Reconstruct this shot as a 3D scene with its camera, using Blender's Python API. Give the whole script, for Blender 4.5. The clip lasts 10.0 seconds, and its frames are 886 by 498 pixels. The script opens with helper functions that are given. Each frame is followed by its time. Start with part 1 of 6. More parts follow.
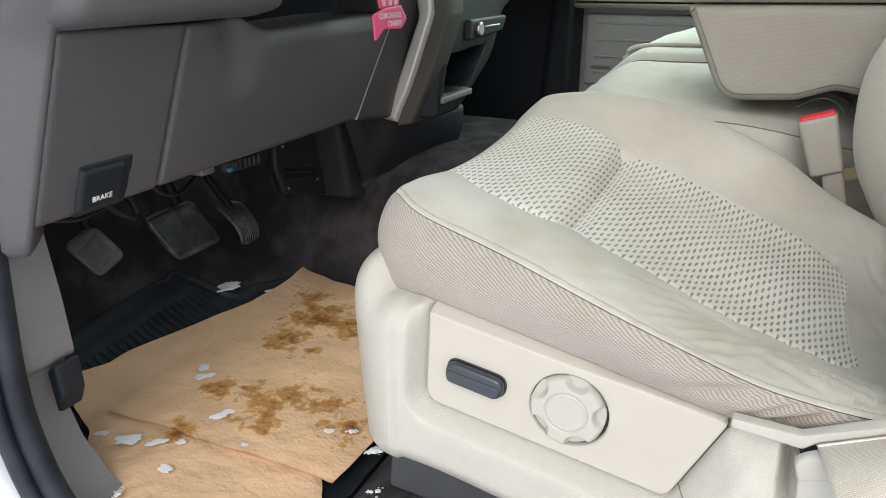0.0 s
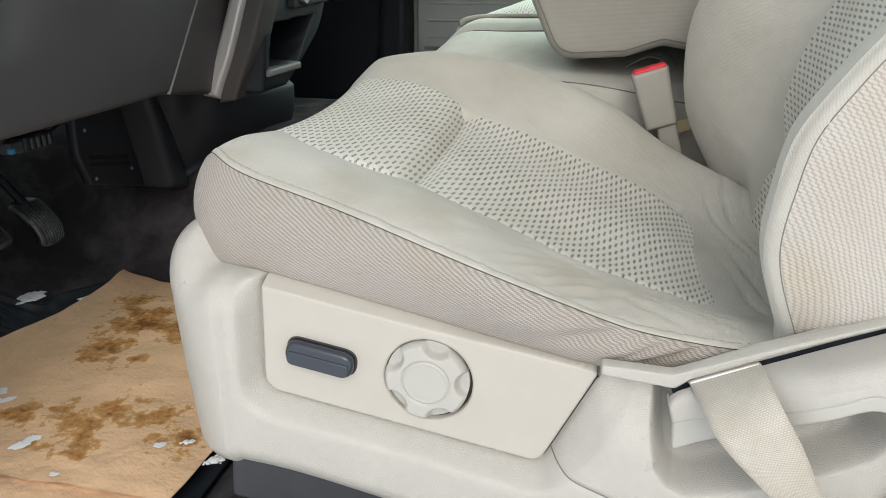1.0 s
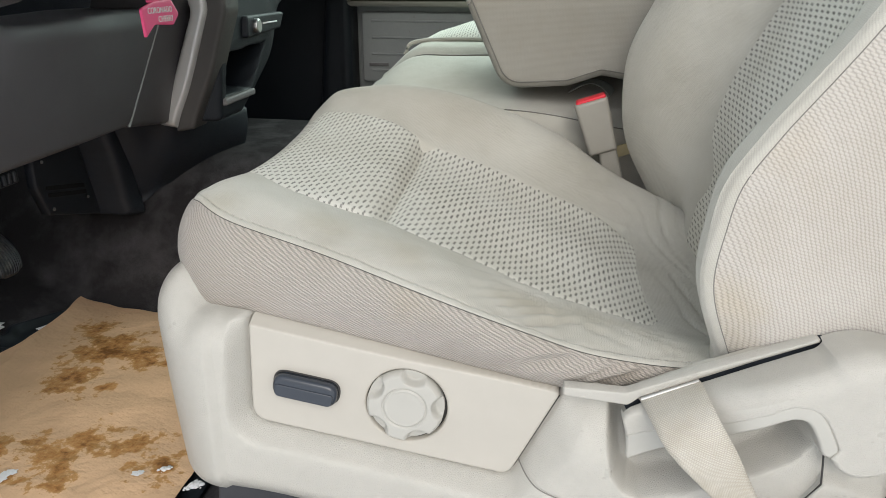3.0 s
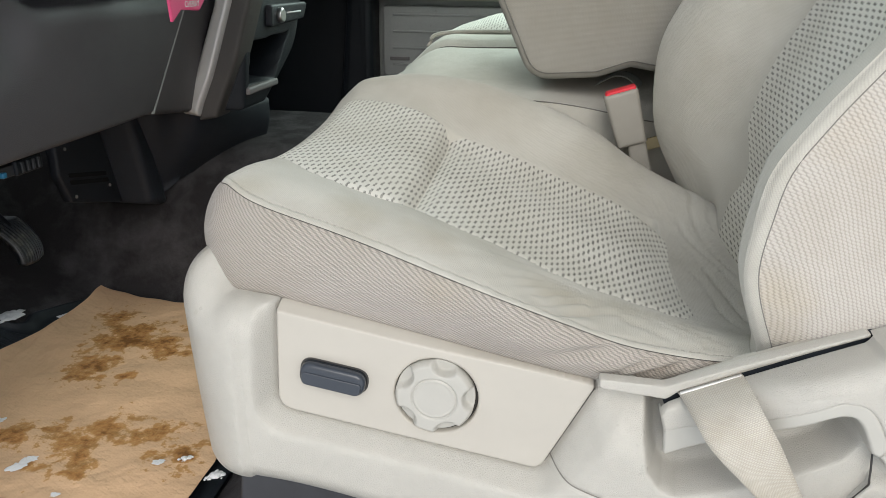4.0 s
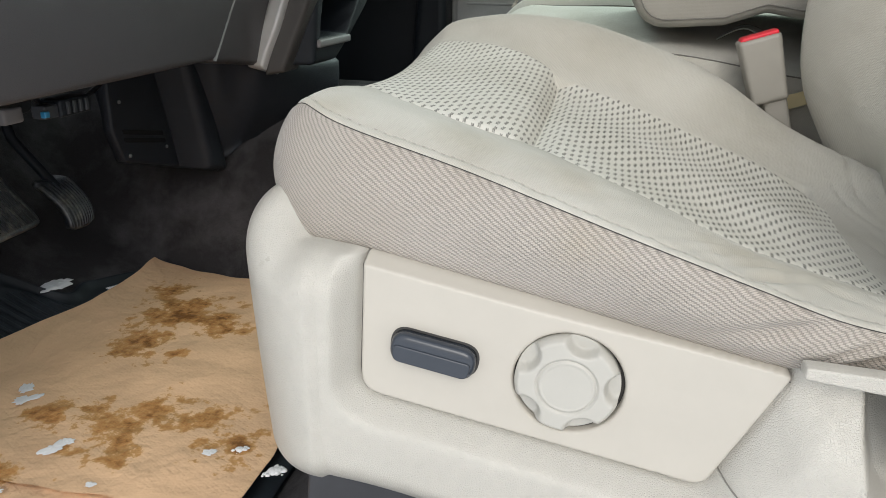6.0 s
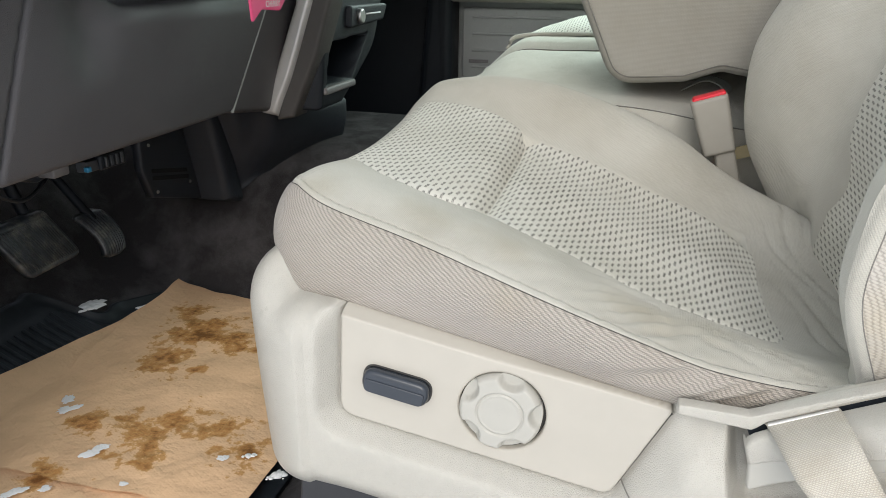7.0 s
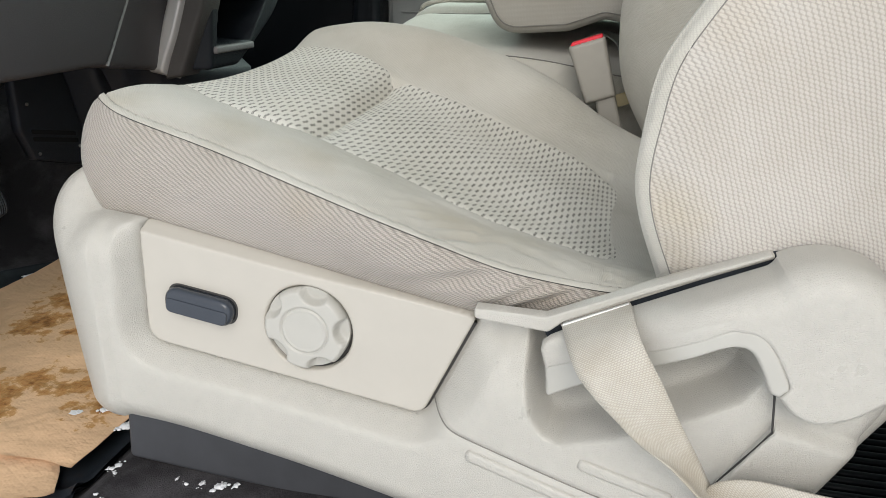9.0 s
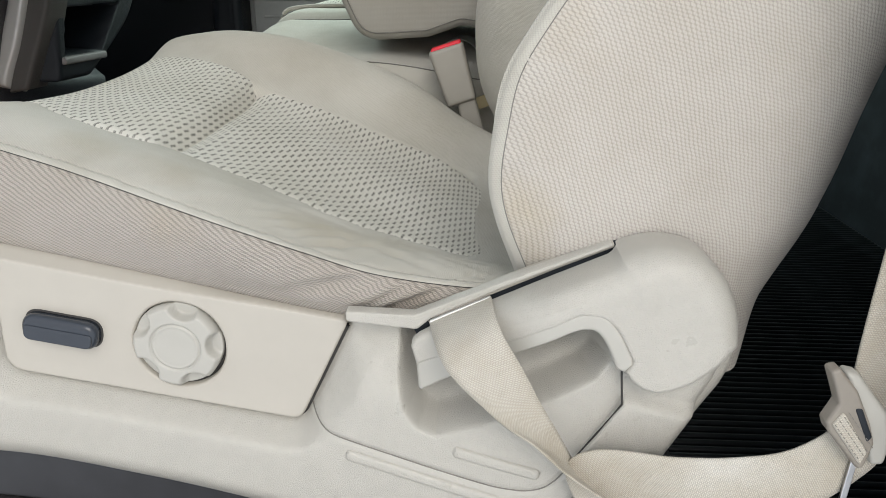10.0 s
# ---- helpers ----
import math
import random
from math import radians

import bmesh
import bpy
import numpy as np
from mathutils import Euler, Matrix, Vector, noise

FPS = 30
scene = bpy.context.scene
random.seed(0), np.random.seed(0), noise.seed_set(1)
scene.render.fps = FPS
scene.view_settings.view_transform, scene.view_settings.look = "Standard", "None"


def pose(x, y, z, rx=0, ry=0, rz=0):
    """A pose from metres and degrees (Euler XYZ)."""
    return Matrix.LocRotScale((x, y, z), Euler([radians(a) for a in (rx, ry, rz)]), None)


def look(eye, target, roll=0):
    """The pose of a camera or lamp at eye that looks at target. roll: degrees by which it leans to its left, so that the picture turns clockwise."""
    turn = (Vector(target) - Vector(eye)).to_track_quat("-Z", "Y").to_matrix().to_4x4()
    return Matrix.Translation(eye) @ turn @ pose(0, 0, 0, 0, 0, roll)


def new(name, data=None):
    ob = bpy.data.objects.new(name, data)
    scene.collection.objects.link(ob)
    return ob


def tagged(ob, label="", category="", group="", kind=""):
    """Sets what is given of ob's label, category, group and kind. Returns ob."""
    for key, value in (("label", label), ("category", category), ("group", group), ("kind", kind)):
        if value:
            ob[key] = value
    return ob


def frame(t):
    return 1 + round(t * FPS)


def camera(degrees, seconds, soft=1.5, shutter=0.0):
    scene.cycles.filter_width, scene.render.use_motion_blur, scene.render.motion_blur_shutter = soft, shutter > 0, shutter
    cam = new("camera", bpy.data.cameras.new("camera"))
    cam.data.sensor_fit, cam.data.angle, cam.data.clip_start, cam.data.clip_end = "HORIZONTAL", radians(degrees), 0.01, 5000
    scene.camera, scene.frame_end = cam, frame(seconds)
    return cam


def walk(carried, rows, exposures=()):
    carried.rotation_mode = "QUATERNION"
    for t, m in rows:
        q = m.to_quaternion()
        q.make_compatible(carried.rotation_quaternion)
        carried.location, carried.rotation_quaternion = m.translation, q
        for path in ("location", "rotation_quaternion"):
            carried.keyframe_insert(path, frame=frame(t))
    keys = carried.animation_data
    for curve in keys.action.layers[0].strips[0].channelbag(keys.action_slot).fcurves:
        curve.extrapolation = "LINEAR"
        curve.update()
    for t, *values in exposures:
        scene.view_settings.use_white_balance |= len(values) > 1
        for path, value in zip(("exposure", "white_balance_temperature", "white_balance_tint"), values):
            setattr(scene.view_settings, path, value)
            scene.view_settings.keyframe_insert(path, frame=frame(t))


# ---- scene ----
cam = camera(63.1, 10.0, soft=0.8)
METRES, EYE, TILT, LEAN, TURN = 0.95, 0.57, -21.0, 0.0, 25.0
ROWS = [
    (0.0, 0.0, 0.0, 0.0, -0.0, 0.0, -0.0),
    (0.5, 0.0225, 0.0518, -0.0366, -5.93, -0.04, 2.17),
    (1.0, 0.0127, 0.0753, -0.0361, -11.91, -0.34, 4.35),
    (1.5, -0.0118, 0.0595, -0.0202, -15.41, -0.6, 5.61),
    (2.0, -0.0224, 0.0368, -0.0067, -16.74, -0.74, 6.07),
    (2.5, -0.0218, 0.0265, -0.0039, -16.81, -0.68, 6.1),
    (4.0, -0.0344, 0.0471, -0.0129, -15.56, -0.61, 5.14),
    (4.5, -0.0528, 0.0914, -0.0212, -14.9, -0.6, 4.87),
    (5.0, -0.0759, 0.1838, -0.007, -13.94, -0.61, 4.51),
    (5.5, -0.0696, 0.2301, -0.0356, -12.75, -0.48, 3.97),
    (5.7, -0.0610, 0.2270, -0.0440, -12.15, -0.36, 3.80),
    (6.8, -0.0400, 0.0770, -0.0250, -10.25, 0.25, 3.10),
    (7.0, -0.0271, 0.0695, -0.01, -9.79, 0.09, 3.1),
    (7.5, 0.0007, 0.1612, -0.0327, -8.9, 0.2, 2.7),
    (8.0, 0.0157, 0.2041, -0.0885, -8.53, 0.41, 2.45),
    (8.5, 0.0632, 0.1455, -0.0882, -8.69, 0.52, 2.64),
    (9.0, 0.1025, 0.0706, -0.091, -11.57, 0.42, 3.9),
    (9.5, 0.1304, 0.0299, -0.1051, -16.13, 0.05, 5.76),
    (10.0, 0.1082, 0.0477, -0.0903, -20.88, -0.43, 7.4),
]
walk(cam, [(t, pose(0, 0, EYE, TILT, LEAN, TURN) @ pose(METRES * x, METRES * y, METRES * z, 90 + pitch, roll, yaw)) for t, x, y, z, yaw, pitch, roll in ROWS],
     exposures=[(0.0, 0.60), (0.5, 0.50), (1.5, 0.36), (4.5, 0.36), (5.5, 0.40), (7.0, 0.46), (8.0, 0.36), (9.0, 0.36), (9.5, 0.23), (10.0, 0.26)])

# ---- light: an overcast, snowy day through the open door and the windows, and an added fill lamp ----
world = bpy.data.worlds.new("overcast_sky")
scene.world = world
world.use_nodes = True
wn, wl = world.node_tree.nodes, world.node_tree.links
sky = wn.new("ShaderNodeTexSky")
sky.sky_type, sky.sun_disc = "NISHITA", False
sky.sun_elevation, sky.sun_rotation = radians(36), radians(166)
sky.air_density, sky.dust_density, sky.ozone_density = 1.0, 4.0, 0.6
soft_sky = wn.new("ShaderNodeMixRGB")
soft_sky.inputs[0].default_value = 0.75
soft_sky.inputs[2].default_value = (6.9, 7.2, 7.65, 1)
wl.new(sky.outputs[0], soft_sky.inputs[1])
wl.new(soft_sky.outputs[0], wn["Background"].inputs[0])
wn["Background"].inputs[1].default_value = 0.162
sun = new("sun", bpy.data.lights.new("sun", "SUN"))
sun.data.energy, sun.data.angle, sun.data.color = 0.9, radians(38), (0.98, 0.99, 0.985)
sun.matrix_world = look((0.9, -3.0, 2.9), (0, 0.6, 0.3))

# added area lamp inside the passenger glass, brightens the passenger seat
seat_fill = new("passenger_fill_lamp", bpy.data.lights.new("passenger_fill_lamp", "AREA"))
seat_fill.data.shape, seat_fill.data.size, seat_fill.data.size_y = "RECTANGLE", 1.2, 0.6
seat_fill.data.energy, seat_fill.data.color = 12.0, (0.84, 1.0, 0.94)
seat_fill.matrix_world = look((-0.05, 2.10, 1.00), (-0.05, 1.72, 0.40))

# ---- materials ----
def material(name, base, rough=0.6, metal=0.0, spec=0.5):
    """A principled material; returns it with its node tree and shader."""
    m = bpy.data.materials.new(name)
    m.use_nodes = True
    sh = m.node_tree.nodes["Principled BSDF"]
    sh.inputs["Base Color"].default_value = (*base, 1)
    sh.inputs["Roughness"].default_value = rough
    sh.inputs["Metallic"].default_value = metal
    sh.inputs["Specular IOR Level"].default_value = spec
    return m, m.node_tree, sh


def node(nt, kind, **inputs):
    n = nt.nodes.new(kind)
    for key, value in inputs.items():
        n.inputs[key.replace("_", " ")].default_value = value
    return n


def coords(nt, which="Object"):
    return nt.nodes.new("ShaderNodeTexCoord").outputs[which]


def noise_out(nt, vec, scale, detail=4.0, rough=0.55):
    n = node(nt, "ShaderNodeTexNoise", Scale=scale, Detail=detail, Roughness=rough)
    nt.links.new(vec, n.inputs["Vector"])
    return n.outputs["Fac"]


def ramp(nt, fac, stops):
    r = nt.nodes.new("ShaderNodeValToRGB")
    while len(r.color_ramp.elements) < len(stops):
        r.color_ramp.elements.new(0.5)
    for e, (p, c) in zip(r.color_ramp.elements, stops):
        e.position, e.color = p, (*c, 1) if len(c) == 3 else c
    nt.links.new(fac, r.inputs[0])
    return r.outputs[0]


def mix(nt, fac, a, b, blend="MIX"):
    n = nt.nodes.new("ShaderNodeMixRGB")
    n.blend_type = blend
    for sock, v in zip(n.inputs, (fac, a, b)):
        if isinstance(v, bpy.types.NodeSocket):
            nt.links.new(v, sock)
        else:
            sock.default_value = v if not isinstance(v, tuple) else (*v, 1)
    return n.outputs[0]


def maths(nt, op, a, b=0.0):
    n = nt.nodes.new("ShaderNodeMath")
    n.operation = op
    for sock, v in zip(n.inputs, (a, b)):
        if isinstance(v, bpy.types.NodeSocket):
            nt.links.new(v, sock)
        else:
            sock.default_value = v
    return n.outputs[0]


def bump(nt, sh, height, strength=0.3, distance=0.001, chain=None):
    n = node(nt, "ShaderNodeBump", Strength=strength, Distance=distance)
    nt.links.new(height, n.inputs["Height"])
    if chain is not None:
        nt.links.new(chain, n.inputs["Normal"])
    nt.links.new(n.outputs[0], sh.inputs["Normal"])
    return n.outputs[0]


def stretched(nt, vec, x=1.0, y=1.0, z=1.0, rz=0.0):
    n = nt.nodes.new("ShaderNodeMapping")
    n.inputs["Scale"].default_value = (x, y, z)
    n.inputs["Rotation"].default_value = (0, 0, rz)
    nt.links.new(vec, n.inputs["Vector"])
    return n.outputs[0]


def bricks(nt, vec, width, height, gap, offset=0.5):
    n = node(nt, "ShaderNodeTexBrick", Scale=1.0, Mortar_Size=gap, Mortar_Smooth=0.6, Brick_Width=width, Row_Height=height)
    n.offset = offset
    n.inputs["Color1"].default_value = n.inputs["Color2"].default_value = (1, 1, 1, 1)
    n.inputs["Mortar"].default_value = (0, 0, 0, 1)
    nt.links.new(vec, n.inputs["Vector"])
    return n


def grained_plastic(name, base, rough=0.5, grain=0.35, scale=900.0, dirt=0.25, spec=0.4):
    """Moulded plastic with a leather grain, faint grime and scuffs."""
    m, nt, sh = material(name, base, rough, 0, spec)
    co = coords(nt)
    v = node(nt, "ShaderNodeTexVoronoi", Scale=scale)
    v.feature = "DISTANCE_TO_EDGE"
    warp = nt.nodes.new("ShaderNodeTexNoise")
    warp.inputs["Scale"].default_value = scale * 0.6
    nt.links.new(co, warp.inputs["Vector"])
    nt.links.new(mix(nt, 0.0015, co, warp.outputs["Color"], "ADD"), v.inputs["Vector"])
    edge = maths(nt, "MINIMUM", maths(nt, "MULTIPLY", v.outputs["Distance"], 6.5), 1.0)
    cells = maths(nt, "ADD", edge, maths(nt, "MULTIPLY", noise_out(nt, co, scale * 1.7), 0.1))
    bump(nt, sh, cells, grain, 0.0008)
    large = ramp(nt, noise_out(nt, co, 9.0, 5), [(0.35, tuple(c * (1 - dirt) for c in base)), (0.62, base)])
    fine = ramp(nt, noise_out(nt, co, 140.0, 3), [(0.25, tuple(c * 0.93 for c in base)), (0.7, tuple(min(1, c * 1.03) for c in base))])
    speck = ramp(nt, noise_out(nt, co, 75.0, 3, 0.6), [(0.70, (1, 1, 1)), (0.78, (0.86, 0.845, 0.81))])
    nt.links.new(mix(nt, 1.0, mix(nt, 0.5, large, fine), speck, "MULTIPLY"), sh.inputs["Base Color"])
    rr = nt.nodes.new("ShaderNodeMapRange")
    rr.inputs["To Min"].default_value, rr.inputs["To Max"].default_value = rough - 0.08, rough + 0.1
    nt.links.new(noise_out(nt, co, 30.0), rr.inputs["Value"])
    nt.links.new(rr.outputs[0], sh.inputs["Roughness"])
    return m


def fabric(name, base, pitch_u, pitch_v, depth, gap=0.35, grime=0.12, dark=0.72, tint=None, twill=0.0, stains=()):
    """Woven cloth in the metres of the UV map: short raised yarns in staggered rows."""
    m, nt, sh = material(name, base, 0.9, 0, 0.15)
    uv, co = coords(nt, "UV"), coords(nt)
    if twill:
        # slanted stitches in staggered rows; the rows climb by `twill`
        sep = nt.nodes.new("ShaderNodeSeparateXYZ")
        drift = nt.nodes.new("ShaderNodeTexNoise")
        drift.inputs["Scale"].default_value = 90.0
        nt.links.new(uv, drift.inputs["Vector"])
        nt.links.new(mix(nt, 0.0022, uv, drift.outputs["Color"], "ADD"), sep.inputs[0])
        rows = maths(nt, "DIVIDE", maths(nt, "SUBTRACT", sep.outputs[1], maths(nt, "MULTIPLY", sep.outputs[0], twill)), pitch_v)
        odd = maths(nt, "MULTIPLY", maths(nt, "FLOOR", rows), 0.5)
        a = maths(nt, "SUBTRACT", maths(nt, "FRACT", maths(nt, "ADD", maths(nt, "DIVIDE", sep.outputs[0], pitch_u), odd)), 0.5)
        b = maths(nt, "SUBTRACT", maths(nt, "FRACT", rows), 0.5)
        slant = maths(nt, "ADD", b, maths(nt, "MULTIPLY", a, 0.52))
        body = maths(nt, "SUBTRACT", 1.0, maths(nt, "MULTIPLY", maths(nt, "MULTIPLY", slant, slant), 3.6))
        ends = maths(nt, "SUBTRACT", 1.0, maths(nt, "POWER", maths(nt, "ABSOLUTE", maths(nt, "MULTIPLY", a, 2.0)), 5.0))
        lumpy = maths(nt, "ADD", 0.62, maths(nt, "MULTIPLY", noise_out(nt, uv, 520.0, 2), 0.76))
        weave = ramp(nt, maths(nt, "MULTIPLY", maths(nt, "MULTIPLY", maths(nt, "MAXIMUM", body, 0.0), ends), lumpy), [(0.08, (0, 0, 0)), (0.85, (1, 1, 1))])
    else:
        weave = bricks(nt, uv, pitch_u, pitch_v, pitch_v * gap).outputs["Color"]
    wave = bump(nt, sh, noise_out(nt, co, 45.0, 3), 0.25, 0.004)
    bump(nt, sh, weave, 0.75, depth, wave)
    shade = mix(nt, weave, tuple(c * dark for c in base), base)
    soil = ramp(nt, noise_out(nt, co, 7.0, 6, 0.6), [(0.3, tint or tuple(c * (1 - grime) for c in (0.98, 0.96, 0.92))), (0.6, (1, 1, 1))])
    yarn = ramp(nt, noise_out(nt, uv, 1500.0, 2), [(0.2, (0.86, 0.86, 0.86)), (0.8, (1.0, 1.0, 1.0))])
    shade = mix(nt, 1.0, mix(nt, 1.0, shade, soil, "MULTIPLY"), yarn, "MULTIPLY")
    # single marks: where, how wide, and what they leave on the cloth
    for place, radius, colour in stains:
        d = nt.nodes.new("ShaderNodeVectorMath")
        d.operation = "DISTANCE"
        nt.links.new(co, d.inputs[0])
        d.inputs[1].default_value = place
        ragged = maths(nt, "ADD", maths(nt, "DIVIDE", d.outputs["Value"], radius), maths(nt, "MULTIPLY", noise_out(nt, co, 1.6 / radius, 4), 0.9))
        shade = mix(nt, 1.0, shade, ramp(nt, ragged, [(0.45, colour), (1.0, (1, 1, 1))]), "MULTIPLY")
    nt.links.new(shade, sh.inputs["Base Color"])
    sh.inputs["Sheen Weight"].default_value = 0.15
    return m


def dotted_fabric(name, base, dot):
    """Spacer cloth: a pale knit with staggered dark slits, each of two offset halves."""
    m, nt, sh = material(name, base, 0.9, 0, 0.15)
    uv, co = coords(nt, "UV"), coords(nt)
    sep = nt.nodes.new("ShaderNodeSeparateXYZ")
    nt.links.new(uv, sep.inputs[0])
    down = maths(nt, "DIVIDE", sep.outputs[1], 0.0056)
    odd = maths(nt, "MULTIPLY", maths(nt, "MODULO", maths(nt, "FLOOR", down), 2.0), 0.5)
    fu = maths(nt, "FRACT", maths(nt, "ADD", maths(nt, "DIVIDE", sep.outputs[0], 0.0152), odd))
    fv = maths(nt, "FRACT", down)
    halves = []
    for cu, cv in ((0.36, 0.43), (0.64, 0.57)):
        du = maths(nt, "DIVIDE", maths(nt, "ABSOLUTE", maths(nt, "SUBTRACT", fu, cu)), 0.185)
        dv = maths(nt, "DIVIDE", maths(nt, "ABSOLUTE", maths(nt, "SUBTRACT", fv, cv)), 0.215)
        bar = maths(nt, "SUBTRACT", 1.0, maths(nt, "MAXIMUM", du, dv))
        slot = maths(nt, "SUBTRACT", 1.0, maths(nt, "MULTIPLY", maths(nt, "MAXIMUM", maths(nt, "MULTIPLY", du, 0.9), maths(nt, "MULTIPLY", dv, 3.2)), 1.0))
        halves.append(maths(nt, "SUBTRACT", bar, maths(nt, "MULTIPLY", maths(nt, "MAXIMUM", slot, 0.0), 0.55)))
    slit = ramp(nt, maths(nt, "MAXIMUM", halves[0], halves[1]), [(0.0, (0, 0, 0)), (0.28, (1, 1, 1))])
    thread = node(nt, "ShaderNodeTexNoise", Scale=900.0, Detail=2.0)
    nt.links.new(stretched(nt, uv, 0.35, 1.0, 1.0), thread.inputs["Vector"])
    wave = bump(nt, sh, noise_out(nt, co, 40.0, 3), 0.2, 0.004)
    h = maths(nt, "ADD", maths(nt, "SUBTRACT", 1.0, slit), maths(nt, "MULTIPLY", thread.outputs["Fac"], 0.5))
    bump(nt, sh, h, 0.7, 0.0011, wave)
    worn = ramp(nt, noise_out(nt, co, 14.0, 4), [(0.3, (0.75, 0.75, 0.75)), (0.65, (1.0, 1.0, 1.0))])
    broken = ramp(nt, thread.outputs["Fac"], [(0.36, (0.45, 0.45, 0.45)), (0.54, (1, 1, 1))])
    shade = mix(nt, maths(nt, "MULTIPLY", maths(nt, "MULTIPLY", slit, worn), broken), base, dot)
    soil = ramp(nt, noise_out(nt, co, 6.0, 6, 0.6), [(0.3, (0.86, 0.85, 0.82)), (0.6, (1, 1, 1))])
    nt.links.new(mix(nt, 1.0, shade, soil, "MULTIPLY"), sh.inputs["Base Color"])
    return m


def carpet_material(name, base):
    m, nt, sh = material(name, base, 1.0, 0, 0.05)
    co = coords(nt)
    fuzz = noise_out(nt, co, 900.0, 3, 0.7)
    bump(nt, sh, fuzz, 0.9, 0.003)
    dust = ramp(nt, noise_out(nt, co, 8.0, 5, 0.65), [(0.45, base), (0.75, tuple(min(1, c * 2.6 + 0.012) for c in base))])
    nt.links.new(mix(nt, 1.0, dust, ramp(nt, fuzz, [(0.3, (0.55, 0.55, 0.55)), (0.7, (1.2, 1.2, 1.2))]), "MULTIPLY"), sh.inputs["Base Color"])
    return m


def rubber_material(name, base, rough=0.5, spec=0.4, scuff=None):
    """Rubber with a dusty bloom and, where given, scuffs worn to a paler colour."""
    m, nt, sh = material(name, base, rough, 0, spec)
    co = coords(nt)
    bump(nt, sh, noise_out(nt, co, 600.0, 3), 0.25, 0.001)
    shade = ramp(nt, noise_out(nt, co, 14.0, 6, 0.65), [(0.45, base), (0.8, tuple(c * 2.2 + 0.01 for c in base))])
    if scuff:
        worn = ramp(nt, noise_out(nt, co, 38.0, 8, 0.75), [(0.50, (0, 0, 0)), (0.66, (1, 1, 1))])
        shade = mix(nt, worn, shade, scuff)
    nt.links.new(shade, sh.inputs["Base Color"])
    return m


def paper_material():
    base = (0.65, 0.432, 0.262)
    m, nt, sh = material("kraft_paper", base, 0.8, 0, 0.2)
    co = coords(nt)
    quilt = bricks(nt, stretched(nt, co, rz=0.5), 0.009, 0.006, 0.0012)
    crumple = noise_out(nt, co, 22.0, 4)
    folds = maths(nt, "ABSOLUTE", maths(nt, "SUBTRACT", noise_out(nt, stretched(nt, co, 3.0, 11.0, 1.0, 0.9), 1.6, 3), 0.5))
    w = bump(nt, sh, crumple, 0.6, 0.014, bump(nt, sh, maths(nt, "MINIMUM", maths(nt, "MULTIPLY", folds, 9.0), 1.0), 0.12, 0.003))
    bump(nt, sh, quilt.outputs["Color"], 0.14, 0.0006, w)
    # wet blotches: ragged drops crowded round a few spills
    blot = noise_out(nt, co, 48.0, 8, 0.68)
    patch = noise_out(nt, co, 15.0, 3)
    centre = None
    for px, py, r in ((-0.652, 0.812, 0.055), (-0.640, 0.90, 0.075), (-0.700, 0.965, 0.045), (-0.580, 0.890, 0.055), (-0.570, 0.652, 0.060), (-0.535, 0.680, 0.045), (-0.645, 0.656, 0.035), (-0.606, 0.675, 0.03),
                      (-0.445, 0.655, 0.040), (-0.632, 0.558, 0.030), (-0.480, 0.690, 0.030), (-0.530, 0.610, 0.030), (-0.590, 0.800, 0.022), (-0.42, 0.72, 0.03)):
        d = nt.nodes.new("ShaderNodeVectorMath")
        d.operation = "DISTANCE"
        nt.links.new(co, d.inputs[0])
        d.inputs[1].default_value = (px, py, 0.027)
        f = maths(nt, "SUBTRACT", 1.0, maths(nt, "DIVIDE", d.outputs["Value"], r))
        centre = f if centre is None else maths(nt, "MAXIMUM", centre, f)
    wet = maths(nt, "ADD", maths(nt, "ADD", blot, maths(nt, "MULTIPLY", maths(nt, "SUBTRACT", patch, 0.5), 0.25)), maths(nt, "MULTIPLY", maths(nt, "MAXIMUM", centre, -0.7), 0.24))
    mask = ramp(nt, wet, [(0.585, (0, 0, 0)), (0.605, (1, 1, 1))])
    deep = ramp(nt, wet, [(0.60, (0.50, 0.29, 0.12)), (0.70, (0.40, 0.20, 0.07)), (0.80, (0.20, 0.09, 0.03))])
    dry = ramp(nt, noise_out(nt, co, 12.0, 5), [(0.3, tuple(c * 0.88 for c in base)), (0.7, tuple(c * 1.08 for c in base))])
    nt.links.new(mix(nt, mask, dry, deep), sh.inputs["Base Color"])
    nt.links.new(ramp(nt, mask, [(0.0, (0.82,) * 3), (1.0, (0.45,) * 3)]), sh.inputs["Roughness"])
    return m


def plain(name, base, rough=0.5, metal=0.0, speckle=0.1):
    m, nt, sh = material(name, base, rough, metal)
    co = coords(nt)
    nt.links.new(ramp(nt, noise_out(nt, co, 40.0, 5), [(0.3, tuple(c * (1 - speckle) for c in base)), (0.7, base)]), sh.inputs["Base Color"])
    bump(nt, sh, noise_out(nt, co, 500.0, 2), 0.06, 0.0005)
    return m


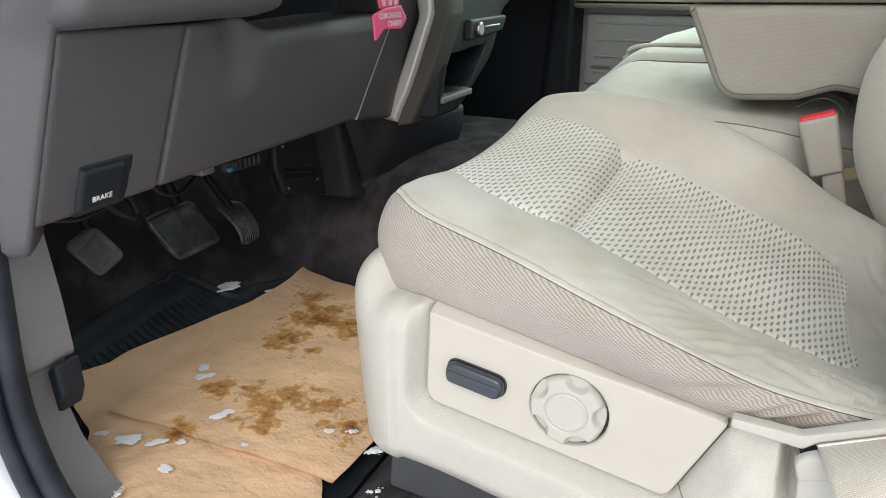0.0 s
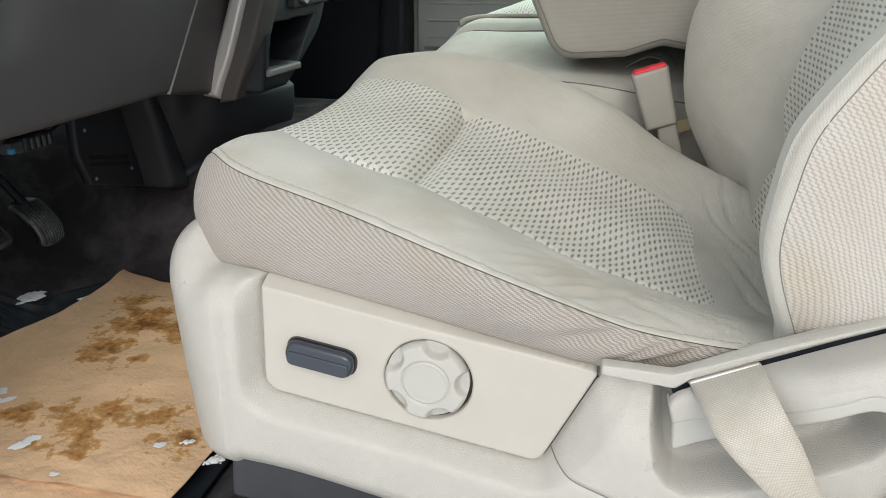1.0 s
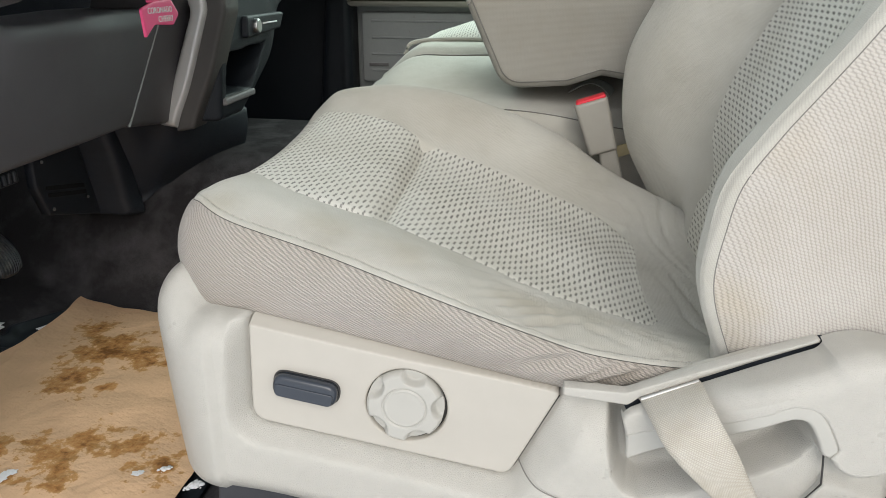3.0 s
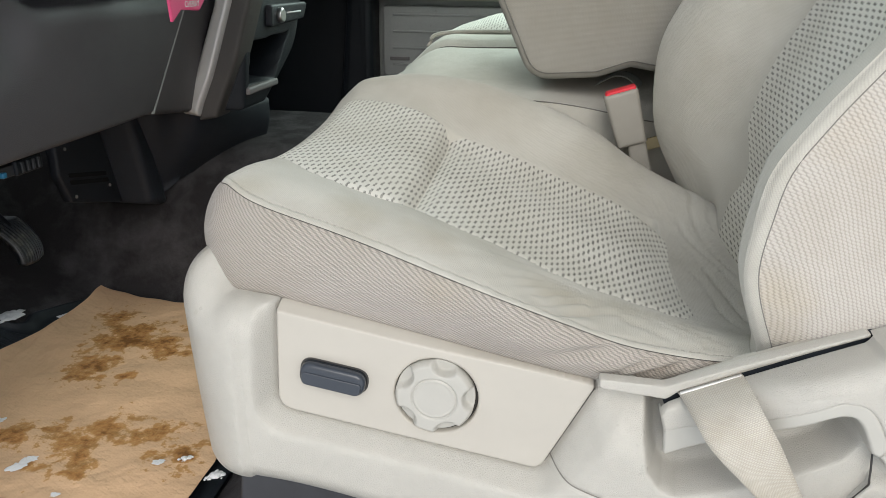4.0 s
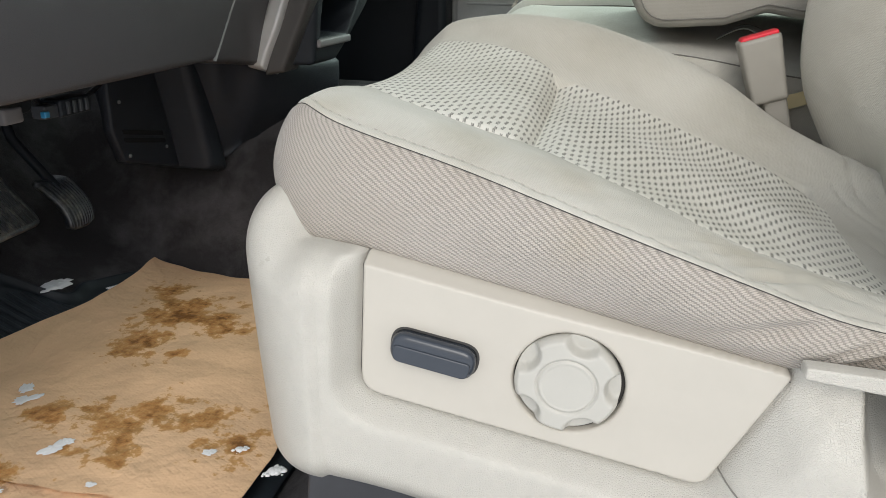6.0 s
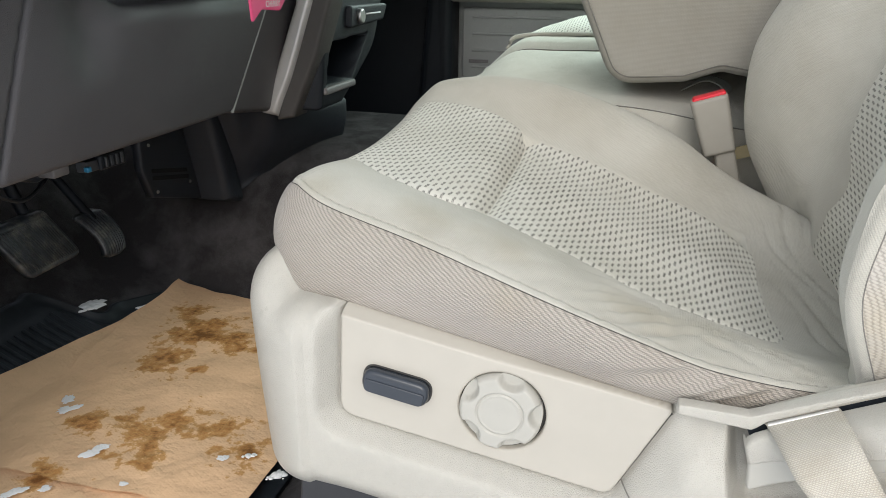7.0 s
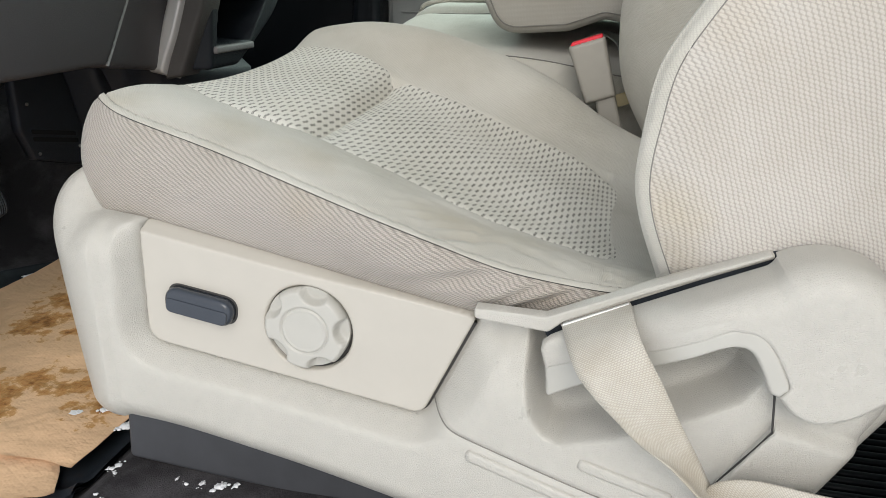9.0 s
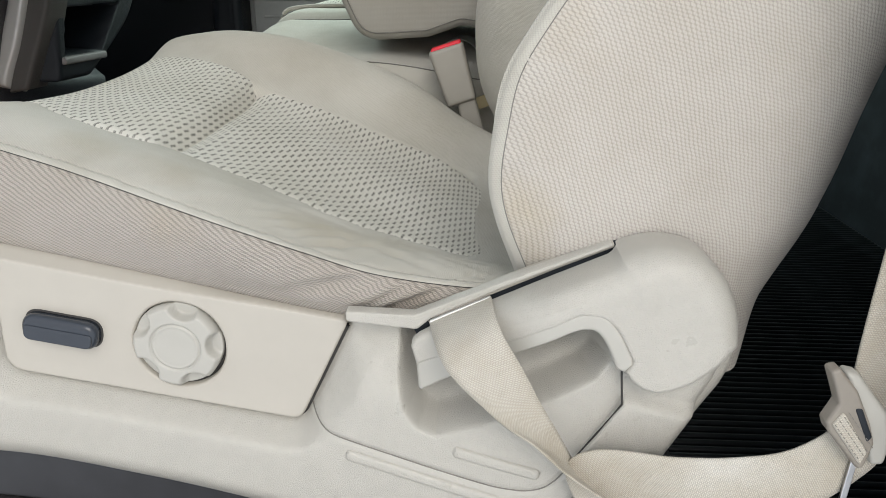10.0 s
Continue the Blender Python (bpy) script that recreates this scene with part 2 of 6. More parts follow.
TWILL_STAINS = [((0.112, 0.500, 0.335), 0.055, (0.96, 0.925, 0.84)), ((0.125, 0.500, 0.30), 0.06, (0.96, 0.93, 0.86)), ((0.14, 0.500, 0.45), 0.05, (0.96, 0.93, 0.88)), ((0.05, 0.515, 0.268), 0.05, (0.92, 0.89, 0.85)), ((0.10, 0.52, 0.272), 0.05, (0.90, 0.87, 0.82)), ((-0.12, 0.50, 0.325), 0.06, (0.98, 0.96, 0.91))]
BOLSTER_STAINS = [((-0.054, 0.895, 0.385), 0.016, (0.80, 0.79, 0.77)), ((0.0, 0.975, 0.37), 0.020, (0.86, 0.85, 0.83)), ((-0.10, 0.60, 0.33), 0.09, (0.91, 0.90, 0.86)), ((0.02, 0.58, 0.29), 0.08, (0.88, 0.86, 0.81)), ((-0.13, 0.555, 0.35), 0.06, (0.88, 0.85, 0.80)), ((-0.02, 0.555, 0.31), 0.07, (0.86, 0.83, 0.77)), ((0.07, 0.58, 0.29), 0.06, (0.87, 0.85, 0.80)), ((-0.20, 0.56, 0.37), 0.07, (0.90, 0.88, 0.83)), ((-0.28, 0.55, 0.385), 0.05, (0.92, 0.90, 0.86))]
BASE_PLASTIC = grained_plastic("light_grey_grained_plastic", (0.445, 0.428, 0.382), 0.30, 0.46, 640.0, 0.08, 0.5)
PANEL_PLASTIC = plain("smooth_beige_plastic", (0.412, 0.386, 0.335), 0.40, 0, 0.04)
KNOB_PLASTIC = plain("grey_knob_plastic", (0.39, 0.378, 0.338), 0.38, 0, 0.05)
SWITCH_PLASTIC = plain("slate_switch_plastic", (0.026, 0.032, 0.042), 0.18, 0, 0.1)
TWILL = fabric("beige_twill", (0.545, 0.512, 0.463), 0.0031, 0.0022, 0.0004, 0.26, 0.1, 0.78, None, 0.06, TWILL_STAINS)
BAND_TWILL = fabric("coarse_beige_twill", (0.445, 0.408, 0.360), 0.0027, 0.00155, 0.0008, 0.26, 0.1, 0.62, None, 0.52, TWILL_STAINS)
BOLSTER_CLOTH = fabric("grey_bolster_cloth", (0.572, 0.553, 0.492), 0.0020, 0.0014, 0.0002, 0.3, 0.18, 0.90, None, 0.10, BOLSTER_STAINS)
INSERT_CLOTH = dotted_fabric("dotted_insert_cloth", (0.645, 0.630, 0.572), (0.160, 0.156, 0.140))
ARMREST_CLOTH = fabric("taupe_ribbed_cloth", (0.36, 0.345, 0.305), 0.004, 0.0016, 0.0001, 0.3, 0.1, 0.95)
THREAD = plain("seam_thread", (0.43, 0.41, 0.36), 0.85, 0, 0.2)
WEBBING = fabric("cream_webbing", (0.61, 0.583, 0.518), 0.0019, 0.0012, 0.0003, 0.3, 0.3, 0.78, (0.66, 0.60, 0.50))
SNOW_WEB = fabric("pale_green_webbing", (0.62, 0.66, 0.62), 0.0017, 0.0010, 0.0003, 0.3, 0.2, 0.85)
DASH_PLASTIC = grained_plastic("charcoal_grained_plastic", (0.070, 0.066, 0.070), 0.42, 0.42, 760.0, 0.15, 0.7)
TRIM_PLASTIC = grained_plastic("taupe_grey_trim_plastic", (0.20, 0.19, 0.19), 0.45, 0.35, 700.0, 0.15, 0.4)
INNER_TRIM = grained_plastic("brown_grey_trim_plastic", (0.075, 0.070, 0.066), 0.42, 0.3, 700.0, 0.15, 0.4)
WHITE_STRIP = plain("white_strip", (0.78, 0.77, 0.74), 0.35, 0, 0.04)
BLACK_PLASTIC = grained_plastic("black_plastic", (0.010, 0.013, 0.018), 0.45, 0.3, 700.0, 0.2, 0.3)
DARK_GREY_PLASTIC = plain("dark_grey_track_plastic", (0.05, 0.052, 0.058), 0.55, 0, 0.2)
DUCT_PLASTIC = grained_plastic("blue_black_duct_plastic", (0.026, 0.030, 0.038), 0.42, 0.3, 700.0, 0.2, 0.4)
SILVER_TRIM = plain("satin_silver_trim", (0.56, 0.55, 0.53), 0.34, 0.3, 0.05)
CARPET = carpet_material("dark_brown_carpet", (0.054, 0.051, 0.053))
RUBBER = rubber_material("black_rubber", (0.008, 0.011, 0.015), 0.55, 0.35)
PEDAL_RUBBER = rubber_material("worn_pedal_rubber", (0.022, 0.026, 0.032), 0.30, 0.7, (0.15, 0.145, 0.13))
RIB_RUBBER = rubber_material("ribbed_rear_rubber", (0.005, 0.0068, 0.0095), 0.40, 0.4)
PAPER = paper_material()
ICE = plain("wet_snow", (0.76, 0.77, 0.78), 0.3, 0, 0.15)
SNOW = plain("snow", (0.86, 0.88, 0.9), 0.6, 0, 0.03)
RED = plain("red_button", (0.75, 0.02, 0.04), 0.35, 0, 0.05)
BUCKLE_PLASTIC = plain("beige_buckle_plastic", (0.33, 0.31, 0.27), 0.45, 0, 0.06)
GREY_DOOR = grained_plastic("grey_door_plastic", (0.36, 0.375, 0.37), 0.5, 0.3, 800.0, 0.1)
METAL = plain("bare_metal", (0.6, 0.6, 0.6), 0.3, 1.0, 0.1)
PINK = plain("pink_card", (0.80, 0.075, 0.22), 0.55, 0, 0.06)
PALE_PINK = plain("pale_pink_card", (0.88, 0.45, 0.58), 0.55, 0, 0.05)
WHITE_INK = plain("white_ink", (0.8, 0.8, 0.8), 0.6, 0, 0.02)
BODY_PAINT = plain("white_body_paint", (0.78, 0.80, 0.82), 0.25, 0, 0.02)
HEADLINER = fabric("pale_headliner", (0.34, 0.33, 0.30), 0.002, 0.002, 0.0002)


def glass_material(name, tint):
    """Thin tinted car glass: light passes straight through, with a faint gloss."""
    m = bpy.data.materials.new(name)
    m.use_nodes = True
    nt = m.node_tree
    clear, gloss, both = nt.nodes.new("ShaderNodeBsdfTransparent"), nt.nodes.new("ShaderNodeBsdfGlossy"), nt.nodes.new("ShaderNodeMixShader")
    clear.inputs[0].default_value = (*tint, 1)
    gloss.inputs["Roughness"].default_value = 0.02
    both.inputs[0].default_value = 0.05
    nt.links.new(clear.outputs[0], both.inputs[1])
    nt.links.new(gloss.outputs[0], both.inputs[2])
    nt.links.new(both.outputs[0], nt.nodes["Material Output"].inputs["Surface"])
    return m


# windscreen, out of view: passes less sky so that the cab stays dark
GLASS = glass_material("dimmed_windscreen_glass", (0.62, 0.66, 0.64))
# unseen rear panes, tinted dark to keep light off the rear floor
DIMMED_GLASS = glass_material("dimmed_rear_glass", (0.11, 0.13, 0.13))
SIDE_GLASS = glass_material("green_side_glass", (0.80, 0.86, 0.83))
LABEL_CLOTH = plain("yellowed_label_cloth", (0.58, 0.49, 0.29), 0.8, 0, 0.2)
DARK_SEAM = plain("dark_seam", (0.045, 0.043, 0.04), 0.9, 0, 0.2)
SOFT_SEAM = plain("soft_seam", (0.20, 0.19, 0.17), 0.9, 0, 0.2)
TAUPE_PLASTIC = plain("taupe_tongue_plastic", (0.24, 0.215, 0.18), 0.5, 0, 0.15)


# ---- building helpers ----
def part(name, bm, mat, parent=None, label="", smooth=True):
    """Links a bmesh as one mesh object, in world coordinates, under a thing or a part."""
    for f in bm.faces:
        f.smooth = smooth and len(f.verts) < 5
    me = bpy.data.meshes.new(name)
    bm.to_mesh(me)
    bm.free()
    me.materials.append(mat)
    ob = new(name, me)
    if parent is not None:
        ob.parent = parent
        if parent.data is None:
            ob.matrix_parent_inverse = Matrix.Translation(-parent.location)
    if label:
        tagged(ob, label)
    return ob


def thing(name, at, label, category, group="", kind=""):
    ob = new(name)
    ob.location = at
    ob.empty_display_size = 0.05
    return tagged(ob, label, category, group, kind)


def grid(rows, bm=None, closed=False):
    """A quad sheet over rows of points, with a UV map in metres."""
    bm = bm or bmesh.new()
    uv = bm.loops.layers.uv.verify()
    vs = [[bm.verts.new(p) for p in row] for row in rows]
    a = np.array([[tuple(p) for p in row] for row in rows], float)
    du = np.linalg.norm(np.diff(a, axis=1), axis=2).mean(0)
    us = np.r_[0, np.cumsum(du)]
    dv = np.linalg.norm(np.diff(a, axis=0), axis=2).mean(1)
    vv = np.r_[0, np.cumsum(dv)]
    n = len(rows[0])
    for i in range(len(rows) - 1):
        for j in range(n if closed else n - 1):
            k = (j + 1) % n
            f = bm.faces.new((vs[i][j], vs[i][k], vs[i + 1][k], vs[i + 1][j]))
            uk = us[k] if k else us[-1] + du[-1]
            for loop, (u, v) in zip(f.loops, ((us[j], vv[i]), (uk, vv[i]), (uk, vv[i + 1]), (us[j], vv[i + 1]))):
                loop[uv].uv = (u, v)
    return bm


def laid(bm, flat):
    """Lays the cloth anew: flat(point) gives its UV in metres."""
    uv = bm.loops.layers.uv.verify()
    for f in bm.faces:
        for loop in f.loops:
            loop[uv].uv = flat(loop.vert.co)
    return bm


def rounded(points, seg=6):
    """A closed outline of (a, b, radius) corners, each rounded by an arc."""
    out, n = [], len(points)
    for i in range(n):
        p, r = Vector(points[i][:2]), points[i][2]
        a, b = Vector(points[i - 1][:2]) - p, Vector(points[(i + 1) % n][:2]) - p
        if r <= 0:
            out.append(tuple(p))
            continue
        half = a.angle(b) / 2
        cut = min(r / math.tan(half), a.length * 0.49, b.length * 0.49)
        p0, p1 = p + a.normalized() * cut, p + b.normalized() * cut
        for k in range(seg + 1):
            t = k / seg
            out.append(tuple((1 - t) ** 2 * p0 + 2 * t * (1 - t) * p + t * t * p1))
    return out


def inset_outline(o, d):
    n, out = len(o), []
    area = sum(o[i][0] * o[(i + 1) % n][1] - o[(i + 1) % n][0] * o[i][1] for i in range(n))
    s = 1 if area > 0 else -1
    for i in range(n):
        a, p, b = Vector(o[i - 1]), Vector(o[i]), Vector(o[(i + 1) % n])
        e0, e1 = (p - a), (b - p)
        n0, n1 = Vector((-e0.y, e0.x)) * s, Vector((-e1.y, e1.x)) * s
        n0 = n0.normalized() if n0.length > 1e-9 else Vector((0, 0))
        n1 = n1.normalized() if n1.length > 1e-9 else n0
        m = (n0 + n1)
        m = m.normalized() if m.length > 1e-6 else n0
        out.append(tuple(p + m * d))
    return out


def XZ(a, b, d):
    return (a, d, b)


def YZ(a, b, d):
    return (d, a, b)


def plate(outline, front, back, bevel, to=XZ, steps=4, bm=None):
    """A slab with the given outline; its face towards `front` has a rounded edge."""
    bm = bm or bmesh.new()
    sg = 1 if back > front else -1
    rings = []
    for k in range(steps + 1):
        a = (math.pi / 2) * k / steps
        ins, d = bevel * (1 - math.sin(a)), front + sg * bevel * (1 - math.cos(a))
        o = inset_outline(outline, ins) if ins > 1e-6 else outline
        rings.append([to(p[0], p[1], d) for p in o])
    rings.append([to(p[0], p[1], back) for p in outline])
    grid(rings, bm, closed=True)
    bm.verts.ensure_lookup_table()
    n = len(outline)
    total = len(bm.verts)
    first = total - n * (steps + 2)
    bm.faces.new([bm.verts[first + i] for i in range(n)])
    bm.faces.new([bm.verts[total - n + i] for i in reversed(range(n))])
    bmesh.ops.recalc_face_normals(bm, faces=bm.faces)
    return bm


def box(x0, x1, y0, y1, z0, z1, bevel=0.004, bm=None):
    bm = bm or bmesh.new()
    made = bmesh.ops.create_cube(bm, size=1.0, matrix=Matrix.LocRotScale(((x0 + x1) / 2, (y0 + y1) / 2, (z0 + z1) / 2), None, (x1 - x0, y1 - y0, z1 - z0)))
    if bevel > 0:
        edges = {e for v in made["verts"] for e in v.link_edges}
        bmesh.ops.bevel(bm, geom=list(edges), offset=bevel, segments=3, affect="EDGES", profile=0.5)
    return bm


def spline(points, n):
    """Points on a smooth curve through the given ones (Catmull-Rom), n to each span."""
    p = [Vector(q) for q in points]
    p = [2 * p[0] - p[1], *p, 2 * p[-1] - p[-2]]
    out = []
    for i in range(1, len(p) - 2):
        for k in range(n):
            t = k / n
            out.append(0.5 * (2 * p[i] + (p[i + 1] - p[i - 1]) * t + (2 * p[i - 1] - 5 * p[i] + 4 * p[i + 1] - p[i + 2]) * t * t + (3 * p[i] - p[i - 1] - 3 * p[i + 1] + p[i + 2]) * t ** 3))
    return [*out, p[-2]]


def tube(points, r, sides=8, bm=None):
    """A round cord along a line of points."""
    bm = bm or bmesh.new()
    pts = [Vector(p) for p in points]
    rows = []
    for i, p in enumerate(pts):
        d = (pts[min(i + 1, len(pts) - 1)] - pts[max(i - 1, 0)]).normalized()
        u = d.cross(Vector((0, 0, 1)) if abs(d.z) < 0.9 else Vector((1, 0, 0))).normalized()
        w = u.cross(d)
        rows.append([p + r * (math.cos(a) * u + math.sin(a) * w) for a in (2 * math.pi * k / sides for k in range(sides))])
    grid(rows, bm, closed=True)
    return bm


def curve1(xs, ys):
    """A smooth function through the given values."""
    xs, ys = np.array(xs, float), np.array(ys, float)
    m = np.gradient(ys, xs)

    def f(x):
        x = min(max(x, xs[0]), xs[-1])
        i = min(int(np.searchsorted(xs, x, "right")) - 1, len(xs) - 2)
        h = xs[i + 1] - xs[i]
        t = (x - xs[i]) / h
        return float((2 * t ** 3 - 3 * t * t + 1) * ys[i] + (t ** 3 - 2 * t * t + t) * h * m[i] + (3 * t * t - 2 * t ** 3) * ys[i + 1] + (t ** 3 - t * t) * h * m[i + 1])

    return f


def step(a, b, x):
    t = min(max((x - a) / (b - a), 0.0), 1.0)
    return t * t * (3 - 2 * t)


def poly_distance(px, pz, poly):
    """Signed distance from a point to a closed outline: minus inside."""
    best, inside, n = 1e9, False, len(poly)
    for i in range(n):
        ax, az = poly[i]
        bx, bz = poly[(i + 1) % n]
        ex, ez, wx, wz = bx - ax, bz - az, px - ax, pz - az
        t = min(max((wx * ex + wz * ez) / (ex * ex + ez * ez + 1e-12), 0), 1)
        best = min(best, (wx - t * ex) ** 2 + (wz - t * ez) ** 2)
        if (az > pz) != (bz > pz) and px < ex * (pz - az) / (bz - az) + ax:
            inside = not inside
    return -math.sqrt(best) if inside else math.sqrt(best)


def line_distance(px, pz, line):
    best = 1e9
    for (ax, az), (bx, bz) in zip(line, line[1:]):
        ex, ez, wx, wz = bx - ax, bz - az, px - ax, pz - az
        t = min(max((wx * ex + wz * ez) / (ex * ex + ez * ez + 1e-12), 0), 1)
        best = min(best, (wx - t * ex) ** 2 + (wz - t * ez) ** 2)
    return math.sqrt(best)


def distances(px, pz, poly):
    """Signed distances of many points to a closed outline, and the nearest points on it."""
    best, nx, nz = np.full(px.shape, 1e9), np.zeros(px.shape), np.zeros(px.shape)
    inside = np.zeros(px.shape, bool)
    for (ax, az), (bx, bz) in zip(poly, [*poly[1:], poly[0]]):
        ex, ez, wx, wz = bx - ax, bz - az, px - ax, pz - az
        t = np.clip((wx * ex + wz * ez) / (ex * ex + ez * ez + 1e-12), 0, 1)
        d = (wx - t * ex) ** 2 + (wz - t * ez) ** 2
        near = d < best
        best, nx, nz = np.where(near, d, best), np.where(near, ax + t * ex, nx), np.where(near, az + t * ez, nz)
        if az != bz:
            inside ^= ((az > pz) != (bz > pz)) & (px < ex * (pz - az) / (bz - az) + ax)
    return np.where(inside, -np.sqrt(best), np.sqrt(best)), nx, nz


def domed(outline, front, back, bevel, to=XZ, res=0.002, relief=None, hole=None):
    """A slab of any outline whose face rounds over towards its edge (the bevel may vary along it); relief(a, b) sinks the face locally; hole is a round (a, b, radius) cut through it."""
    sg = 1 if back > front else -1
    o = np.array(outline)
    ga = np.arange(o[:, 0].min() - res, o[:, 0].max() + 2 * res, res)
    gb = np.arange(o[:, 1].min() - res, o[:, 1].max() + 2 * res, res)
    pa, pb = np.meshgrid(ga, gb, indexing="ij")
    d, na, nb = distances(pa, pb, [tuple(p) for p in outline])
    if hole:
        ha, hb, hr = hole
        away = np.hypot(pa - ha, pb - hb) + 1e-9
        inner = hr - away > d
        na, nb = np.where(inner, ha + hr * (pa - ha) / away, na), np.where(inner, hb + hr * (pb - hb) / away, nb)
        d = np.maximum(d, hr - away)
    keep = d < -0.3 * res
    bm = bmesh.new()
    uv = bm.loops.layers.uv.verify()
    made, flat = {}, {}

    def vert(i, j):
        if (i, j) not in made:
            a, b, dist = (pa[i, j], pb[i, j], -d[i, j]) if keep[i, j] else (na[i, j], nb[i, j], 0.0)
            bev = bevel(na[i, j], nb[i, j]) if callable(bevel) else bevel
            k = max(0.0, 1 - dist / bev)
            depth = front + sg * (bev * (1 - math.sqrt(max(0.0, 1 - k * k))) + (relief(a, b) if relief else 0.0))
            made[i, j] = bm.verts.new(to(a, b, depth))
            flat[made[i, j]] = (a, b)
        return made[i, j]

    for i in range(len(ga) - 1):
        for j in range(len(gb) - 1):
            if keep[i, j] or keep[i + 1, j] or keep[i, j + 1] or keep[i + 1, j + 1]:
                f = bm.faces.new((vert(i, j), vert(i + 1, j), vert(i + 1, j + 1), vert(i, j + 1)))
                for loop in f.loops:
                    loop[uv].uv = flat[loop.vert]
    rim = [e for e in bm.edges if len(e.link_faces) == 1]
    sides = {}
    for e in rim:
        p, q = e.verts
        for v in (p, q):
            if v not in sides:
                sides[v] = bm.verts.new(to(*flat[v], back))
                flat[sides[v]] = flat[v]
        f = bm.faces.new((p, q, sides[q], sides[p]))
        for loop in f.loops:
            loop[uv].uv = flat[loop.vert]
    bmesh.ops.remove_doubles(bm, verts=bm.verts, dist=0.00004)
    bmesh.ops.recalc_face_normals(bm, faces=bm.faces)
    return bm


# ---- the cab: floor, walls, roof, windows ----
def floor_z(x, y):
    """Carpet: flat footwell, toe board rising ahead, seat riser behind, tunnel in the middle."""
    z = 0.005 + 0.10 * step(-0.74, -1.02, x) + 0.32 * step(-0.90, -1.20, x)
    z += 0.062 * step(-0.40, -0.30, x) * (1 - step(0.10, 0.18, x))
    tunnel = (1 - (1 - min(max((y - 1.065) / 0.265, 0.0), 1.0)) ** 3) * (1 - step(1.56, 1.70, y))
    z = max(z, 0.185 * tunnel * (1 - step(-0.45, -0.20, x)) + 0.07 * tunnel)
    return z


def cab_floor():
    rows = []
    for i in range(91):
        x = -1.25 + i * 0.018
        rows.append([(x, 0.42 + j * 0.02, floor_z(x, 0.42 + j * 0.02) + 0.003 * noise.noise((x * 9, j * 0.2, 0))) for j in range(85)])
    return tagged(part("floor", grid(rows), CARPET), "dark brown dusty carpet on the cab floor", "floor", kind="structure")


cab_floor()


def slab(name, pts, thick, mat, label, category):
    """A wall of even thickness over four corners."""
    p = [Vector(q) for q in pts]
    nrm = (p[1] - p[0]).cross(p[3] - p[0]).normalized() * thick
    bm = bmesh.new()
    a, b = [bm.verts.new(q) for q in p], [bm.verts.new(q + nrm) for q in p]
    bm.faces.new(a), bm.faces.new(b[::-1])
    for i in range(4):
        bm.faces.new((a[i], b[i], b[(i + 1) % 4], a[(i + 1) % 4]))
    bmesh.ops.recalc_face_normals(bm, faces=bm.faces)
    return tagged(part(name, bm, mat, smooth=False), label, category, kind="structure")


slab("wall_front", [(-1.22, 0.40, 0.0), (-1.22, 2.14, 0.0), (-1.22, 2.14, 0.62), (-1.22, 0.40, 0.62)], -0.03, BLACK_PLASTIC, "black firewall behind the pedals", "wall")
# this rear wall is unseen; closed to the roof to keep sky off the floor
slab("wall_rear", [(1.05, 0.40, -0.02), (1.05, 2.14, -0.02), (1.17, 2.14, 1.35), (1.17, 0.40, 1.35)], 0.04, RUBBER, "unseen dark rear wall, closed to the roof to block sky", "wall")
slab("wall_rear_cover", [(0.86, 0.46, -0.02), (0.86, 2.10, -0.02), (0.90, 2.10, 0.42), (0.90, 0.46, 0.42)], 0.05, RUBBER, "dark lower wall behind the rear floor", "wall")
slab("ceiling", [(-0.45, 0.42, 1.34), (1.20, 0.42, 1.36), (1.20, 2.12, 1.36), (-0.45, 2.12, 1.34)], 0.04, HEADLINER, "pale cloth headliner of the cab", "ceiling")
# out of view; its front edge stands forward to darken the backrest side
slab("wall_unseen_side", [(0.345, 0.37, -0.02), (1.15, 0.37, -0.02), (1.15, 0.37, 0.66), (0.36, 0.37, 0.66)], -0.06, TRIM_PLASTIC, "unseen grey wall at the pillar and rear door, shades the backrest", "wall")
slab("wall_roof_rail", [(-0.45, 0.40, 1.29), (1.15, 0.40, 1.29), (1.15, 0.42, 1.36), (-0.45, 0.42, 1.36)], -0.05, TRIM_PLASTIC, "grey roof rail above the door opening", "wall")
slab("ground", [(-60, -60, -0.75), (60, -60, -0.75), (60, 60, -0.75), (-60, 60, -0.75)], 0.05, SNOW, "snow-covered ground beside the truck", "ground")
slab("window_1", [(-1.15, 0.42, 0.66), (-1.15, 2.12, 0.66), (-0.46, 2.12, 1.33), (-0.46, 0.42, 1.33)], 0.004, GLASS, "unseen windscreen glass, dimmed to darken the cab", "window")
slab("window_2", [(-0.75, 2.15, 0.605), (0.60, 2.15, 0.605), (0.60, 2.12, 1.33), (-0.45, 2.12, 1.33)], 0.004, SIDE_GLASS, "tinted passenger door glass", "window")
slab("window_3", [(0.602, 2.15, 0.605), (1.10, 2.15, 0.605), (1.10, 2.12, 1.33), (0.602, 2.12, 1.33)], 0.004, DIMMED_GLASS, "unseen rear side pane, darkened to dim the rear floor", "window")
# unseen slab, added to keep door light off the rear of the backrest
slab("wall_shade_pillar", [(0.36, 0.372, 0.662), (0.444, 0.372, 0.662), (0.468, 0.385, 1.29), (0.385, 0.385, 1.29)], -0.035, TRIM_PLASTIC, "unseen grey slab in the pillar's place, shades the backrest", "wall")
